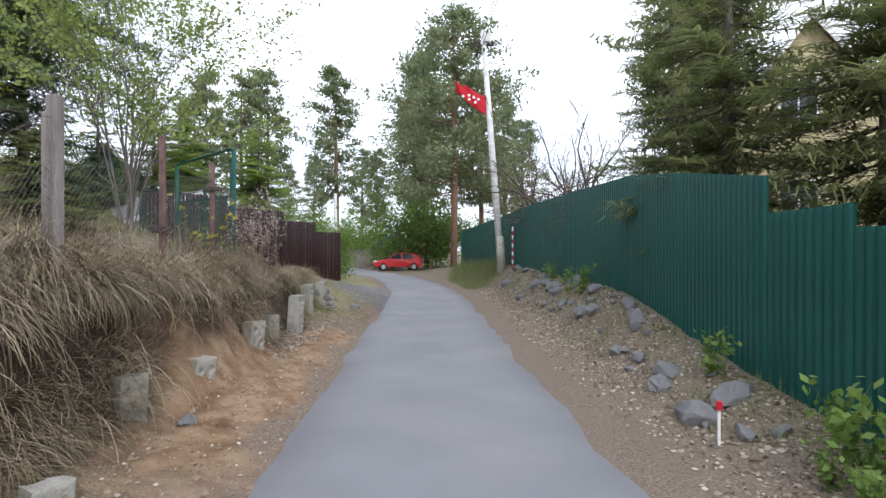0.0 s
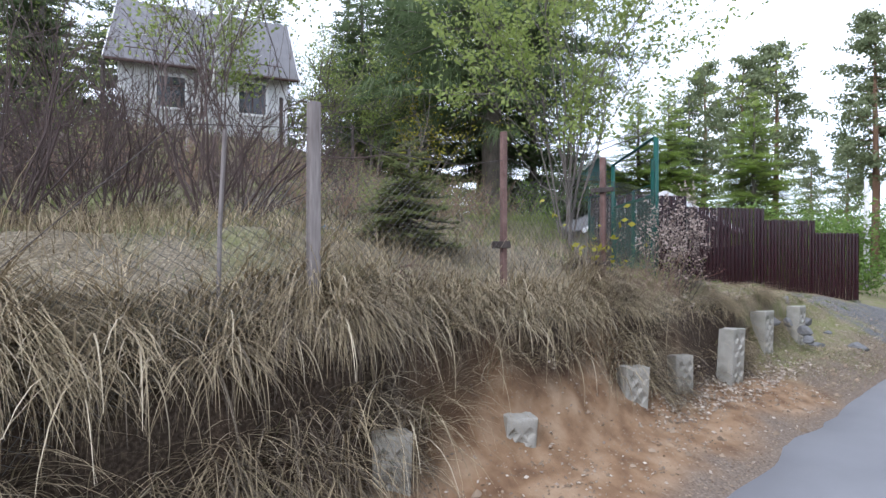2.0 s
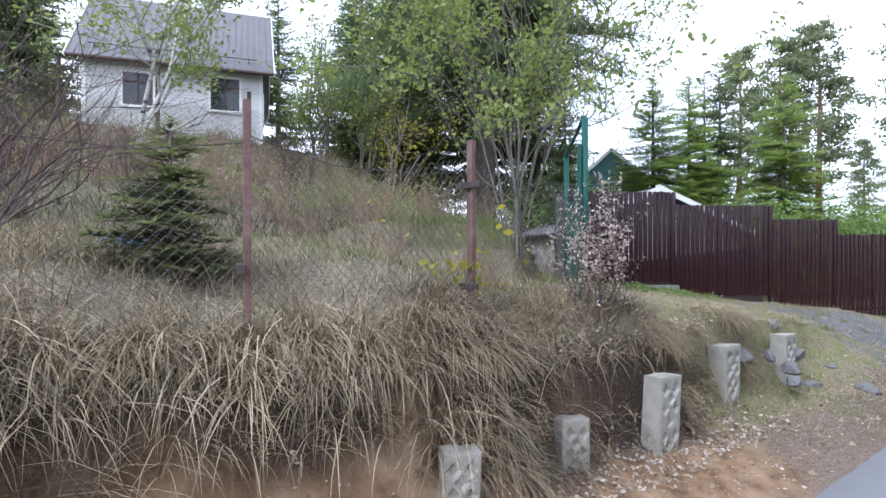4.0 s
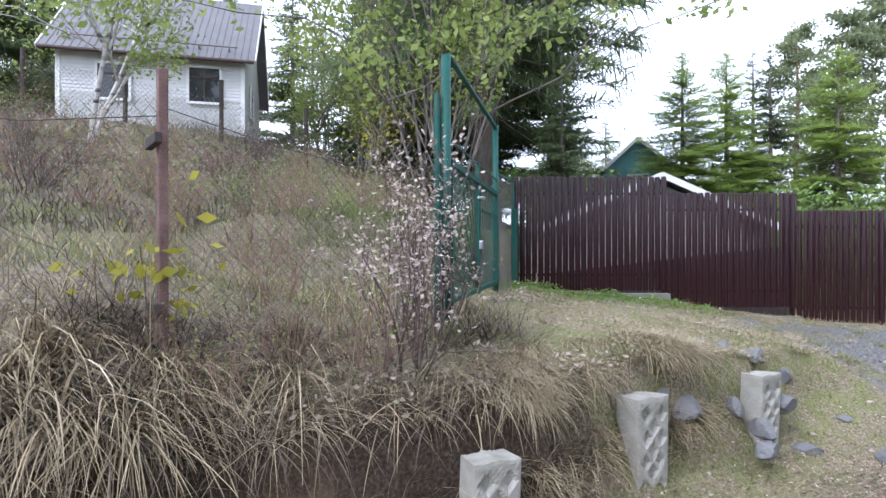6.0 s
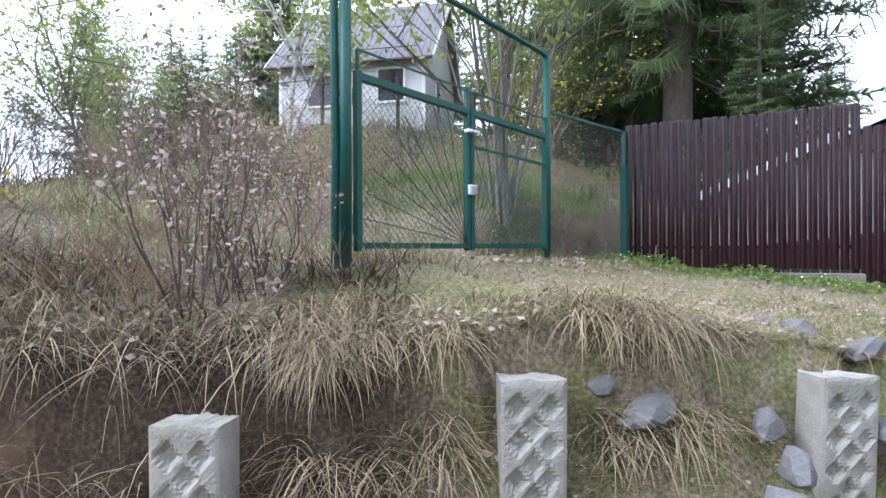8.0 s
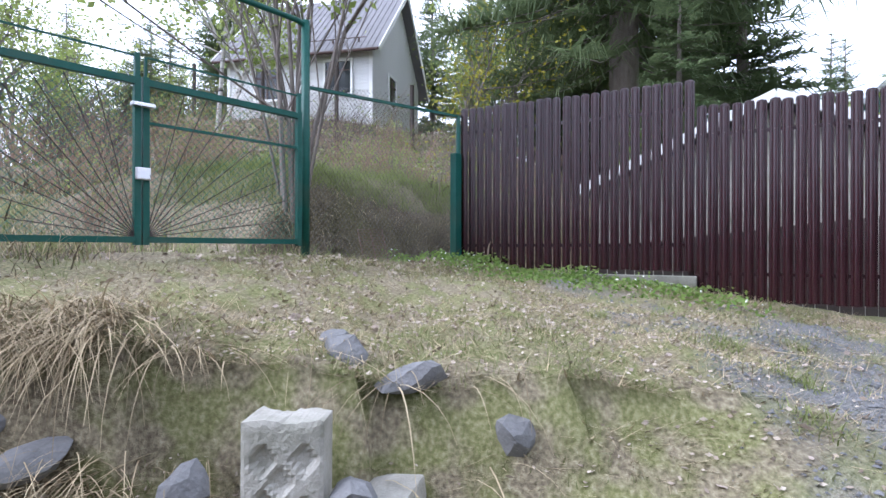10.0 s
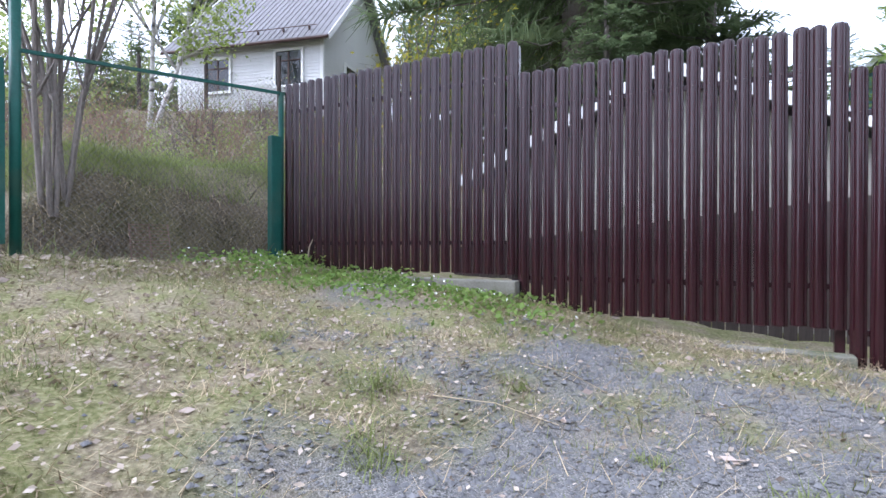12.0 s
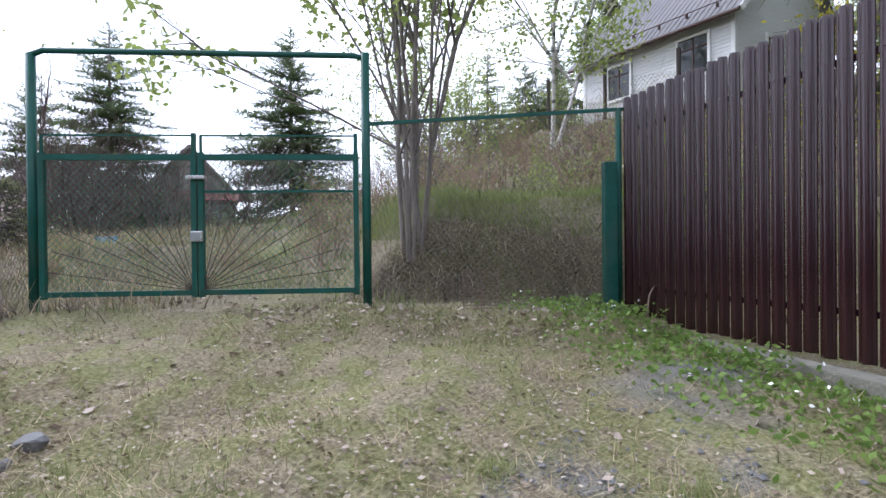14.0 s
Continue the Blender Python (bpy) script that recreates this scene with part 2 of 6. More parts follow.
def blades(base, heading, lean, length, width, droop, seg=3, rng=None):
    """Ribbons that rise from base points, lean along heading and droop. Arrays of one row each."""
    n = len(base)
    hx, hy = np.cos(heading), np.sin(heading)
    side = np.stack([-hy, hx, np.zeros(n)], 1) * width[:, None] * 0.5
    p = base.copy()
    ang = lean.copy()
    rows = []
    for s in range(seg + 1):
        taper = 1.0 - 0.85 * s / seg
        rows.append(np.stack([p - side * taper, p + side * taper], 1))
        step = (length / seg)[:, None]
        p = p + np.stack([np.sin(ang) * hx, np.sin(ang) * hy, np.cos(ang)], 1) * step
        ang = ang + droop / seg
    v = np.stack(rows, 1).reshape(-1, 3)
    o = np.arange(n)[:, None] * (2 * (seg + 1))
    f = np.concatenate([np.stack([o + 2 * s, o + 2 * s + 1, o + 2 * s + 3, o + 2 * s + 2], 2).reshape(n, 4) for s in range(seg)], 0)
    return v, f


def leaf_quads(centres, size, rng, flat=0.5):
    """Small diamond leaves at the centres, turned at random."""
    n = len(centres)
    a = rng.normal(size=(n, 3))
    a[:, 2] *= flat
    a /= np.linalg.norm(a, axis=1)[:, None] + 1e-9
    b = np.cross(a, rng.normal(size=(n, 3)))
    b /= np.linalg.norm(b, axis=1)[:, None] + 1e-9
    s = size * rng.uniform(0.6, 1.3, n)[:, None]
    v = np.stack([centres - a * s, centres + b * s * 0.55, centres + a * s, centres - b * s * 0.55], 1).reshape(-1, 3)
    return v, np.arange(4 * n).reshape(n, 4)


class Lines:
    """Many thin tapered three-sided twigs in one mesh."""

    def __init__(self):
        self.v, self.f, self.n = [], [], 0

    def add(self, pts, r0, r1, sides=3):
        pts = np.asarray(pts, float)
        d = pts[-1] - pts[0]
        a = np.cross(d, (0.31, 0.77, 0.2))
        a /= np.linalg.norm(a) + 1e-9
        b = np.cross(d / (np.linalg.norm(d) + 1e-9), a)
        for i, p in enumerate(pts):
            r = r0 + (r1 - r0) * i / (len(pts) - 1)
            for k in range(sides):
                t = 2 * math.pi * k / sides
                self.v.append(p + (a * math.cos(t) + b * math.sin(t)) * r)
        for i in range(len(pts) - 1):
            for k in range(sides):
                self.f.append((self.n + i * sides + k, self.n + i * sides + (k + 1) % sides, self.n + (i + 1) * sides + (k + 1) % sides, self.n + (i + 1) * sides + k))
        self.n += len(pts) * sides

    def build(self, name, mat, parent=None):
        return soup(name, self.v, self.f, mat, parent, smooth=True)


def smooth_step(a, b, x):
    t = np.clip((x - a) / (b - a), 0, 1)
    return t * t * (3 - 2 * t)


def value_noise(x, y, scale, seed=0):
    """Smooth random heights from -1 to 1."""
    x, y = np.asarray(x, float) / scale + seed * 17.3, np.asarray(y, float) / scale + seed * 9.1
    xi, yi = np.floor(x), np.floor(y)
    fx, fy = x - xi, y - yi
    fx, fy = fx * fx * (3 - 2 * fx), fy * fy * (3 - 2 * fy)

    def h(i, j):
        s = np.sin(i * 127.1 + j * 311.7 + seed * 74.7) * 43758.5453
        return (s - np.floor(s)) * 2 - 1
    return (h(xi, yi) * (1 - fx) + h(xi + 1, yi) * fx) * (1 - fy) + (h(xi, yi + 1) * (1 - fx) + h(xi + 1, yi + 1) * fx) * fy


# ---- ground ----
ROAD_Y = (-60, -5, 3.7, 6.3, 10.3, 15, 20.8, 28, 36, 42)
ROAD_X = (0.6, 0.05, 0.03, -0.07, -0.27, -0.38, -0.65, -1.6, -3.5, -6.6)


def road_x(y):
    return np.interp(y, ROAD_Y, ROAD_X)


FENCE_Y = (-30, 3, 5.6, 9.9, 21.8, 35, 60)
FENCE_X = (3.4, 3.3, 3.4, 3.45, 3.0, 1.2, 2.0)


def lip_wobble(y):
    """The uneven lip of the bank."""
    fade = 1 - smooth_step(10.5, 12.5, y)
    return fade * (0.09 * value_noise(y * 0 + 2, y, 0.75, 50) + 0.05 * value_noise(y * 0 + 5, y, 0.28, 51))


def ground(x, y, rough=True):
    """Height of the ground."""
    x, y = np.asarray(x, float), np.asarray(y, float)
    rx = road_x(y)
    # bank beside the road
    toe = np.interp(y, (-40, 3, 6, 9, 11.5, 13, 15, 19, 24, 40), (-2.1, -2.1, -2.1, -2.15, -2.4, -2.4, -1.9, -2.2, -3.0, -7))
    toe_z = np.interp(y, (-40, 5, 9, 11, 13, 15, 19, 24, 40), (0.2, 0.16, 0.14, 0.2, 0.3, 0.25, 0.15, 0.1, 0.1))
    edge = np.interp(y, (-40, 4, 6, 9, 11.5, 13, 14, 15, 19, 24, 40), (-3.0, -2.98, -2.96, -3.0, -3.06, -3.2, -3.3, -3.4, -4.2, -5.2, -12))
    edge = edge + lip_wobble(y)
    edge_z = 0.09 * value_noise(y * 0, y, 0.9, 52) + np.interp(y, (-40, 4, 6, 9, 10.5, 11.5, 13, 13.7, 15, 17, 19, 21, 26, 40), (0.9, 1.32, 1.22, 1.26, 1.18, 1.08, 0.92, 0.86, 0.92, 0.78, 0.66, 0.55, 0.5, 0.5))
    heap = np.interp(y, (3, 5, 5.9, 7.2, 8.5, 11), (0.08, 0.14, 0.62, 0.60, 0.24, 0.12))
    scree = np.clip((toe - x) / np.maximum(toe - edge - 0.1, 0.05), 0, 1) ** 2.4 * heap
    steep = smooth_step(0, 1, (edge + 0.14 - x) / 0.26)
    hold = 1 - smooth_step(13.6, 15.4, y)
    steep = steep * np.interp(y, (10.5, 11.5), (1, 0)) + smooth_step(0, 1, (edge + 0.34 - x) / 0.5) * np.interp(y, (10.5, 11.5), (0, 1))
    face = hold * (scree * (1 - steep) + steep) + (1 - hold) * smooth_step(0, 1, (toe - x) / (toe - edge))
    shoulder = np.clip((rx - 1.35 - x) / np.maximum(rx - 1.35 - toe, 0.1), 0, 1)
    left = shoulder * toe_z + face * (edge_z - toe_z)
    # meadow that climbs to the house
    slope = np.interp(y, (-60, -25, -8, -2, 2, 5, 14, 22, 30, 60), (0.015, 0.02, 0.03, 0.06, 0.15, 0.235, 0.235, 0.16, 0.10, 0.03))
    lip = np.interp(y, (-40, -4, 2, 8, 9.4, 10.8, 12.5, 40), (0.4, 0.5, 0.78, 0.78, 0.5, 0.14, 0.0, 0.0))
    run = np.clip(edge - x, 0, 24)
    climb = np.interp(run, (0, 2.5, 5, 7, 9.5, 12, 14.5, 17.5, 24), (0, 0.06, 0.22, 0.58, 1.15, 1.75, 2.75, 4.2, 4.8))
    brink = np.interp(run, (0, 0.35, 0.7, 1.5, 2.6), (0, 0.36, 0.55, 0.95, 1.0))
    hill = slope / 0.235 * climb + lip * brink + (0.78 - lip) * smooth_step(6, 15, run) * np.clip(slope / 0.235, 0, 1)
    # level yard before and behind the gate, and the step up beside it
    along = (x + 4.11) * -0.733 + (y - 10.56) * 0.680
    behind = -((x + 4.11) * 0.680 + (y - 10.56) * 0.733)
    yard_z = np.interp(along, (-1, 0, 2.8, 5.3, 7), (1.5, 1.5, 1.52, 1.38, 1.3))
    front = np.clip(-behind / 4.0, 0, 1)
    flat = yard_z * (1 - front) + edge_z * front
    terrace = 2.3 + 0.02 * (along - 2.8)
    step = smooth_step(0.5, 0.95, behind) * smooth_step(2.3, 3.6, along)
    inyard = smooth_step(-0.9, 0.3, along) * smooth_step(-4.6, -3.6, -edge * 0 + behind * 0 - np.maximum(-behind, 0)) * (1 - smooth_step(0.2, 7.0, behind)) * (1 - smooth_step(0.1, 0.6, behind) * smooth_step(2.0, 3.4, along))
    natural = edge_z + hill
    z_left = left + hill
    plateau = np.where(x < edge, 1.0, smooth_step(0, 1, (toe - x) / (toe - edge)))
    fence_n = (x + 7.96) * -0.875 + (y - 14.1) * 0.484
    apron = smooth_step(11.2, 12.6, y) * (1 - smooth_step(-0.1, 1.5, fence_n)) * (x < edge)
    z_left = np.where(x < edge, natural * (1 - np.maximum(inyard, apron)) + flat * np.maximum(inyard, apron), z_left)
    z_left = np.where(x < edge, z_left * (1 - step) + np.maximum(z_left, terrace) * step, z_left)
    # grassy mound behind the right leaf of the gate
    brow = np.interp(behind, (0.6, 1.6, 3.0, 5.0, 8.0), (2.7, 2.2, 1.7, 0.2, -1.8))
    mound = smooth_step(0.0, 1.5, along - brow) * smooth_step(0.6, 1.5, behind) * (1 - smooth_step(3.2, 6.0, behind))
    z_left = np.where(x < edge, z_left + mound * np.maximum(2.62 - z_left, 0), z_left)
    # along the board fence the ground follows its foot
    s = (x + 7.96) * 0.484 + (y - 14.1) * 0.875
    foot = np.interp(s, (-1, 0, 2.7, 3.0, 5.0, 6.7, 8.2, 12), (1.42, 1.42, 1.12, 1.08, 0.86, 0.66, 0.44, 0.4))
    near = (1 - smooth_step(0.5, 2.0, np.abs(fence_n))) * smooth_step(-1.5, 0.2, s) * (1 - smooth_step(8.2, 11, s))
    z_left = z_left * (1 - near) + foot * near
    # verge and bank below the sheet fence
    fx = np.interp(y, FENCE_Y, FENCE_X)
    fz = np.interp(y, (-30, 2, 5.6, 9.9, 21.8, 35, 60), (0.1, 0.12, 0.32, 0.95, 1.1, 0.7, 0.1))
    r0 = rx + 1.4
    v = np.clip((x - r0) / np.maximum(fx - 0.15 - r0, 0.2), 0, 1)
    z_right = fz * (0.22 * v + 0.78 * smooth_step(0.45, 1.0, v)) + 0.03 * np.clip(x - fx, 0, 30)
    z = np.where(x < rx - 1.35, z_left, np.where(x > r0, z_right, 0.0))
    if rough:
        off = np.clip(np.abs(x - rx) - 1.3, 0, 1)
        z = z + off * (0.05 * value_noise(x, y, 0.9, 1) + 0.03 * value_noise(x, y, 0.33, 2) + 0.015 * value_noise(x, y, 0.13, 3))
        cut = face * (1 - face) * 4 * (1 - smooth_step(11.5, 13.5, y)) * (x > edge - 0.2) * (x < rx)
        z = z + cut * (0.13 * value_noise(x, y, 0.7, 5) + 0.10 * value_noise(x, y, 0.25, 6))
        # wheel tracks hold the road a little below its shoulders
        z = np.where(np.abs(x - rx) < 1.25, z - 0.05, z)
    return z


def gz(x, y):
    return float(ground(x, y))


def ax(lo, hi, step, far, grow):
    c = list(np.arange(lo, hi, step))
    s, p = step, hi
    while p < far:
        c.append(p)
        s *= grow
        p += s
    s, p = step, lo
    while p > -far:
        s *= grow
        p -= s
        c.insert(0, p)
    return np.array(c)


gx, gy = ax(-9.0, 4.2, 0.09, 900, 1.22), ax(-1.5, 23.0, 0.09, 900, 1.22)
GX, GY = np.meshgrid(gx, gy)
GZ = ground(GX, GY)
gidx = np.arange(GX.size).reshape(GX.shape)
gf = np.stack([gidx[:-1, :-1], gidx[:-1, 1:], gidx[1:, 1:], gidx[1:, :-1]], -1).reshape(-1, 4)
M_GROUND = bpy.data.materials.new("earth")
ground_ob = soup("ground", np.stack([GX, GY, GZ], -1).reshape(-1, 3), gf, M_GROUND, smooth=True)
tagged(ground_ob, "sandy roadside bank, dry meadow and gravel drive", "ground", kind="structure")


def zone(name, values):
    a = ground_ob.data.attributes.new(name, "FLOAT", "POINT")
    a.data.foreach_set("value", np.clip(values, 0, 1).astype(np.float32).ravel())


RX = road_x(GY)
EDGE = lip_wobble(GY) + np.interp(GY, (-40, 4, 6, 9, 11.5, 13, 14, 15, 19, 24, 40), (-3.0, -2.98, -2.96, -3.0, -3.06, -3.2, -3.3, -3.4, -4.2, -5.2, -12))
wob = 0.25 * value_noise(GX, GY, 0.8, 8) + 0.12 * value_noise(GX, GY, 0.25, 9)
hollow = smooth_step(4.6, 5.4, GY + wob) * (1 - smooth_step(7.6, 8.4, GY + wob))
sand = smooth_step(0.05, 0.28, GX - EDGE + wob * 0.5 + 0.13 * hollow) * (1 - smooth_step(-1.75, -1.35, GX - RX + wob)) * (1 - smooth_step(10.0, 11.8, GY + wob * 3)) * (0.45 + 0.55 * smooth_step(3.4, 4.8, GY + wob * 2))
# bare soil under the lip, its colour also holding the shade below the grass
shaded_soil = smooth_step(-0.3, -0.02, GX - EDGE) * (1 - smooth_step(0.10, 0.26, GX - EDGE + wob * 0.4)) * (1 - 0.7 * smooth_step(10.4, 11.4, GY + wob)) * (1 - smooth_step(12.0, 13.5, GY))


def gravel_at(x, y):
    """Share of bare crushed stone on the drive."""
    fn_ = (x + 7.96) * -0.875 + (y - 14.1) * 0.484
    w = 0.75 * value_noise(x, y, 0.8, 41) + 0.45 * value_noise(x, y, 0.25, 42)
    return 0.95 * smooth_step(14.9, 15.9, y + w) * smooth_step(0.8, 1.6, -fn_ + w) * (x < road_x(y) - 1.3) * (1 - smooth_step(20, 26, y))


ALONG = (GX + 4.11) * -0.733 + (GY - 10.56) * 0.680
BEHIND = -((GX + 4.11) * 0.680 + (GY - 10.56) * 0.733)
# the same darkened soil tone on the cut step beside the gate
shaded_soil = np.maximum(shaded_soil, 0.55 * smooth_step(0.4, 0.55, BEHIND + wob * 0.3) * (1 - smooth_step(0.88, 1.02, BEHIND + wob * 0.3)) * smooth_step(2.3, 2.8, ALONG) * (1 - smooth_step(7, 8, ALONG)))
gravel = gravel_at(GX, GY)
zone("sand", sand)
zone("gravel", gravel)
zone("shaded_soil", shaded_soil)
zone("yard", smooth_step(9.8, 11.4, GY + (GX + 3) * 0.5 + wob) * (GX < RX - 1.5) * (1 - smooth_step(1.75, 2.0, GZ)))
zone("verge", np.maximum((GX > RX) * (1 - 0.7 * smooth_step(0.9, 1.9, (GX - RX - 1.4) + wob)), smooth_step(-2.4, -1.7, GX - RX + wob) * (GX < RX)))


def ground_material(m):
    m.use_nodes = True
    n, l = m.node_tree.nodes, m.node_tree.links
    b = n["Principled BSDF"]
    b.inputs["Roughness"].default_value, b.inputs["Specular IOR Level"].default_value = 0.95, 0.15
    tc = n.new("ShaderNodeTexCoord")

    def noise_of(scale, detail=5):
        t = n.new("ShaderNodeTexNoise")
        t.inputs["Scale"].default_value, t.inputs["Detail"].default_value = scale, detail
        l.new(tc.outputs["Object"], t.inputs["Vector"])
        return t.outputs["Fac"]

    def ramp_of(fac, *stops):
        r = n.new("ShaderNodeValToRGB")
        e = r.color_ramp.elements
        while len(e) < len(stops):
            e.new(0.5)
        for el, (p, c) in zip(e, stops):
            el.position, el.color = p, (*c, 1)
        l.new(fac, r.inputs["Fac"])
        return r.outputs["Color"]

    def mixed(fac, a, c):
        x = n.new("ShaderNodeMix")
        x.data_type = "RGBA"
        l.new(fac, x.inputs["Factor"])
        l.new(a, x.inputs["A"])
        l.new(c, x.inputs["B"])
        return x.outputs["Result"]

    def attr(name):
        a = n.new("ShaderNodeAttribute")
        a.attribute_name = name
        return a.outputs["Fac"]

    coarse, mid, fine, grit = noise_of(0.9), noise_of(4), noise_of(45, 8), noise_of(150, 3)
    litter = ramp_of(fine, (0.32, (0.09, 0.075, 0.052)), (0.5, (0.17, 0.142, 0.098)), (0.68, (0.31, 0.27, 0.19)))
    green = ramp_of(fine, (0.3, (0.085, 0.098, 0.035)), (0.6, (0.18, 0.185, 0.075)), (0.75, (0.30, 0.275, 0.16)))
    patch = n.new("ShaderNodeMapRange")
    patch.inputs["From Min"].default_value, patch.inputs["From Max"].default_value = 0.5, 0.68
    l.new(coarse, patch.inputs["Value"])
    meadow = mixed(patch.outputs[0], litter, green)
    dry = ramp_of(fine, (0.30, (0.12, 0.098, 0.066)), (0.46, (0.19, 0.16, 0.105)), (0.58, (0.26, 0.225, 0.145)), (0.72, (0.34, 0.305, 0.21)))
    mossy = ramp_of(fine, (0.30, (0.10, 0.105, 0.038)), (0.48, (0.165, 0.165, 0.070)), (0.60, (0.22, 0.215, 0.105)), (0.75, (0.30, 0.28, 0.17)))
    spots = n.new("ShaderNodeMapRange")
    spots.inputs["From Min"].default_value, spots.inputs["From Max"].default_value = 0.42, 0.56
    l.new(mid, spots.inputs["Value"])
    yardc = mixed(spots.outputs[0], dry, mossy)
    meadow = mixed(attr("yard"), meadow, yardc)
    sandc = ramp_of(mid, (0.28, (0.12, 0.068, 0.038)), (0.5, (0.25, 0.158, 0.090)), (0.72, (0.35, 0.25, 0.16)))
    gravelc = ramp_of(grit, (0.32, (0.058, 0.057, 0.055)), (0.5, (0.15, 0.147, 0.141)), (0.68, (0.29, 0.282, 0.268)))
    vergec = ramp_of(fine, (0.3, (0.11, 0.084, 0.062)), (0.55, (0.20, 0.158, 0.122)), (0.75, (0.29, 0.24, 0.19)))
    c = mixed(attr("verge"), meadow, vergec)
    # brown earth, darkened so that the gaps under the straw look shaded
    shaded_soilc = ramp_of(fine, (0.3, (0.028, 0.021, 0.015)), (0.55, (0.070, 0.051, 0.036)), (0.75, (0.13, 0.095, 0.065)))
    c = mixed(attr("shaded_soil"), c, shaded_soilc)
    c = mixed(attr("sand"), c, sandc)
    c = mixed(attr("gravel"), c, gravelc)
    l.new(c, b.inputs["Base Color"])
    add = n.new("ShaderNodeMath")
    add.operation = "ADD"
    l.new(fine, add.inputs[0])
    l.new(grit, add.inputs[1])
    bp = n.new("ShaderNodeBump")
    bp.inputs["Strength"].default_value, bp.inputs["Distance"].default_value = 0.6, 0.012
    l.new(add.outputs[0], bp.inputs["Height"])
    l.new(bp.outputs["Normal"], b.inputs["Normal"])


ground_material(M_GROUND)

# ---- road ----
ry = np.concatenate([np.arange(-60, -2, 2.0), np.arange(-2, 30, 0.2), np.arange(30, 44, 0.5)])
rc = np.stack([road_x(ry), ry], 1)
for i in range(24):
    a = math.radians(38 + 1.6 * i)
    rc = np.vstack([rc, rc[-1] + np.array([-math.sin(a), math.cos(a)]) * 1.5])
tang = np.gradient(rc, axis=0)
tang /= np.linalg.norm(tang, axis=1)[:, None]
norm2 = np.stack([tang[:, 1], -tang[:, 0]], 1)
cross = np.array([-1, -0.97, -0.6, -0.2, 0.2, 0.6, 0.97, 1])
crown = np.array([-0.06, 0.004, 0.012, 0.018, 0.018, 0.012, 0.004, -0.06])
rv = []
for i, (p, q) in enumerate(zip(rc, norm2)):
    wl_ = 1.42 + 0.09 * float(value_noise(0, p[1], 0.9, 11)) + 0.05 * float(value_noise(3, p[1], 0.3, 12))
    wr_ = 1.40 + 0.10 * float(value_noise(7, p[1], 0.8, 13)) + 0.05 * float(value_noise(9, p[1], 0.3, 14))
    for c, h in zip(cross, crown):
        o = p + q * c * (wr_ if c > 0 else wl_)
        rv.append((o[0], o[1], h + 0.012 + (max(0.0, float(ground(p[0], p[1], False))) + 0.05 if p[1] > 38 else 0)))
k = len(cross)
rf = [(i * k + j, i * k + j + 1, (i + 1) * k + j + 1, (i + 1) * k + j) for i in range(len(rc) - 1) for j in range(k - 1)]
road = soup("road", rv, rf, M_ASPHALT, smooth=True)
tagged(road, "narrow grey asphalt village lane with crumbling edges", "road", kind="structure")


# ---- board fence ----
FD = Vector((0.4856, 0.8742, 0))
FN = Vector((0.8742, -0.4856, 0))
FL = Vector((-7.96, 14.10, 0))
FANG = math.degrees(math.atan2(FD.y, FD.x))


def picket_mesh(h, k):
    """A profiled steel slat with a rounded top, folded edges and a raised middle."""
    prof = [(-0.052, 0.000), (-0.049, 0.008), (-0.042, 0.010), (-0.036, 0.006), (-0.031, 0.014), (-0.023, 0.025), (-0.011, 0.031), (0.0, 0.033), (0.011, 0.031), (0.023, 0.025), (0.031, 0.014), (0.036, 0.006), (0.042, 0.010), (0.049, 0.008), (0.052, 0.000)]
    bm = bmesh.new()
    rows = []
    for z, s in ((0, 1), (h - 0.030, 1), (h - 0.012, 0.93), (h, 0.74)):
        rows.append([bm.verts.new((x * s * k, -y, z)) for x, y in prof])
    for a, b in zip(rows, rows[1:]):
        for i in range(len(prof) - 1):
            f = bm.faces.new((a[i], a[i + 1], b[i + 1], b[i]))
            f.smooth = True
    return mesh_of(bm, "picket", M_MAROON)


PANELS = ((0.0, 2.75, 1.36, 3.39, 25), (2.75, 5.07, 1.06, 3.10, 21), (5.07, 6.66, 0.76, 2.79, 15), (6.66, 8.08, 0.44, 2.45, 13))
for n_, (s0, s1, zb, zt, count) in enumerate(PANELS):
    fp = thing("fence_panel", "maroon steel picket fence panel with rounded slat tops", "fence", FL + FD * s0 + Vector((0, 0, zb)), FANG, "maroon picket fence")
    pitch = (s1 - s0) / count
    me = picket_mesh(zt - zb, pitch * 0.90 / 0.104)
    for i in range(count):
        share("picket", me, fp, pose((i + 0.5) * pitch, random.uniform(-0.002, 0.002), random.uniform(-0.008, 0.008), 0, random.uniform(-0.25, 0.25), 0))
    for zr in (0.28, zt - zb - 0.30):
        bm = bmesh.new()
        box(bm, s1 - s0, 0.022, 0.04, (s1 - s0) / 2, 0.018, zr, bevel=0.003)
        part("rail", bm, M_MAROON, fp)
    bm = bmesh.new()
    box(bm, 0.06, 0.06, zt - zb + 0.35, s1 - s0 - 0.04, 0.062, (zt - zb) / 2 - 0.2, bevel=0.005)
    part("post", bm, M_MAROON, fp)
    sm = bmesh.new()
    bmesh.ops.create_icosphere(sm, subdivisions=1, radius=0.006)
    sme = mesh_of(sm, "screw", M_DARKWOOD)
    for i in range(count):
        share("screw", sme, fp, pose((i + 0.5) * pitch, -0.032, zt - zb - 0.30))


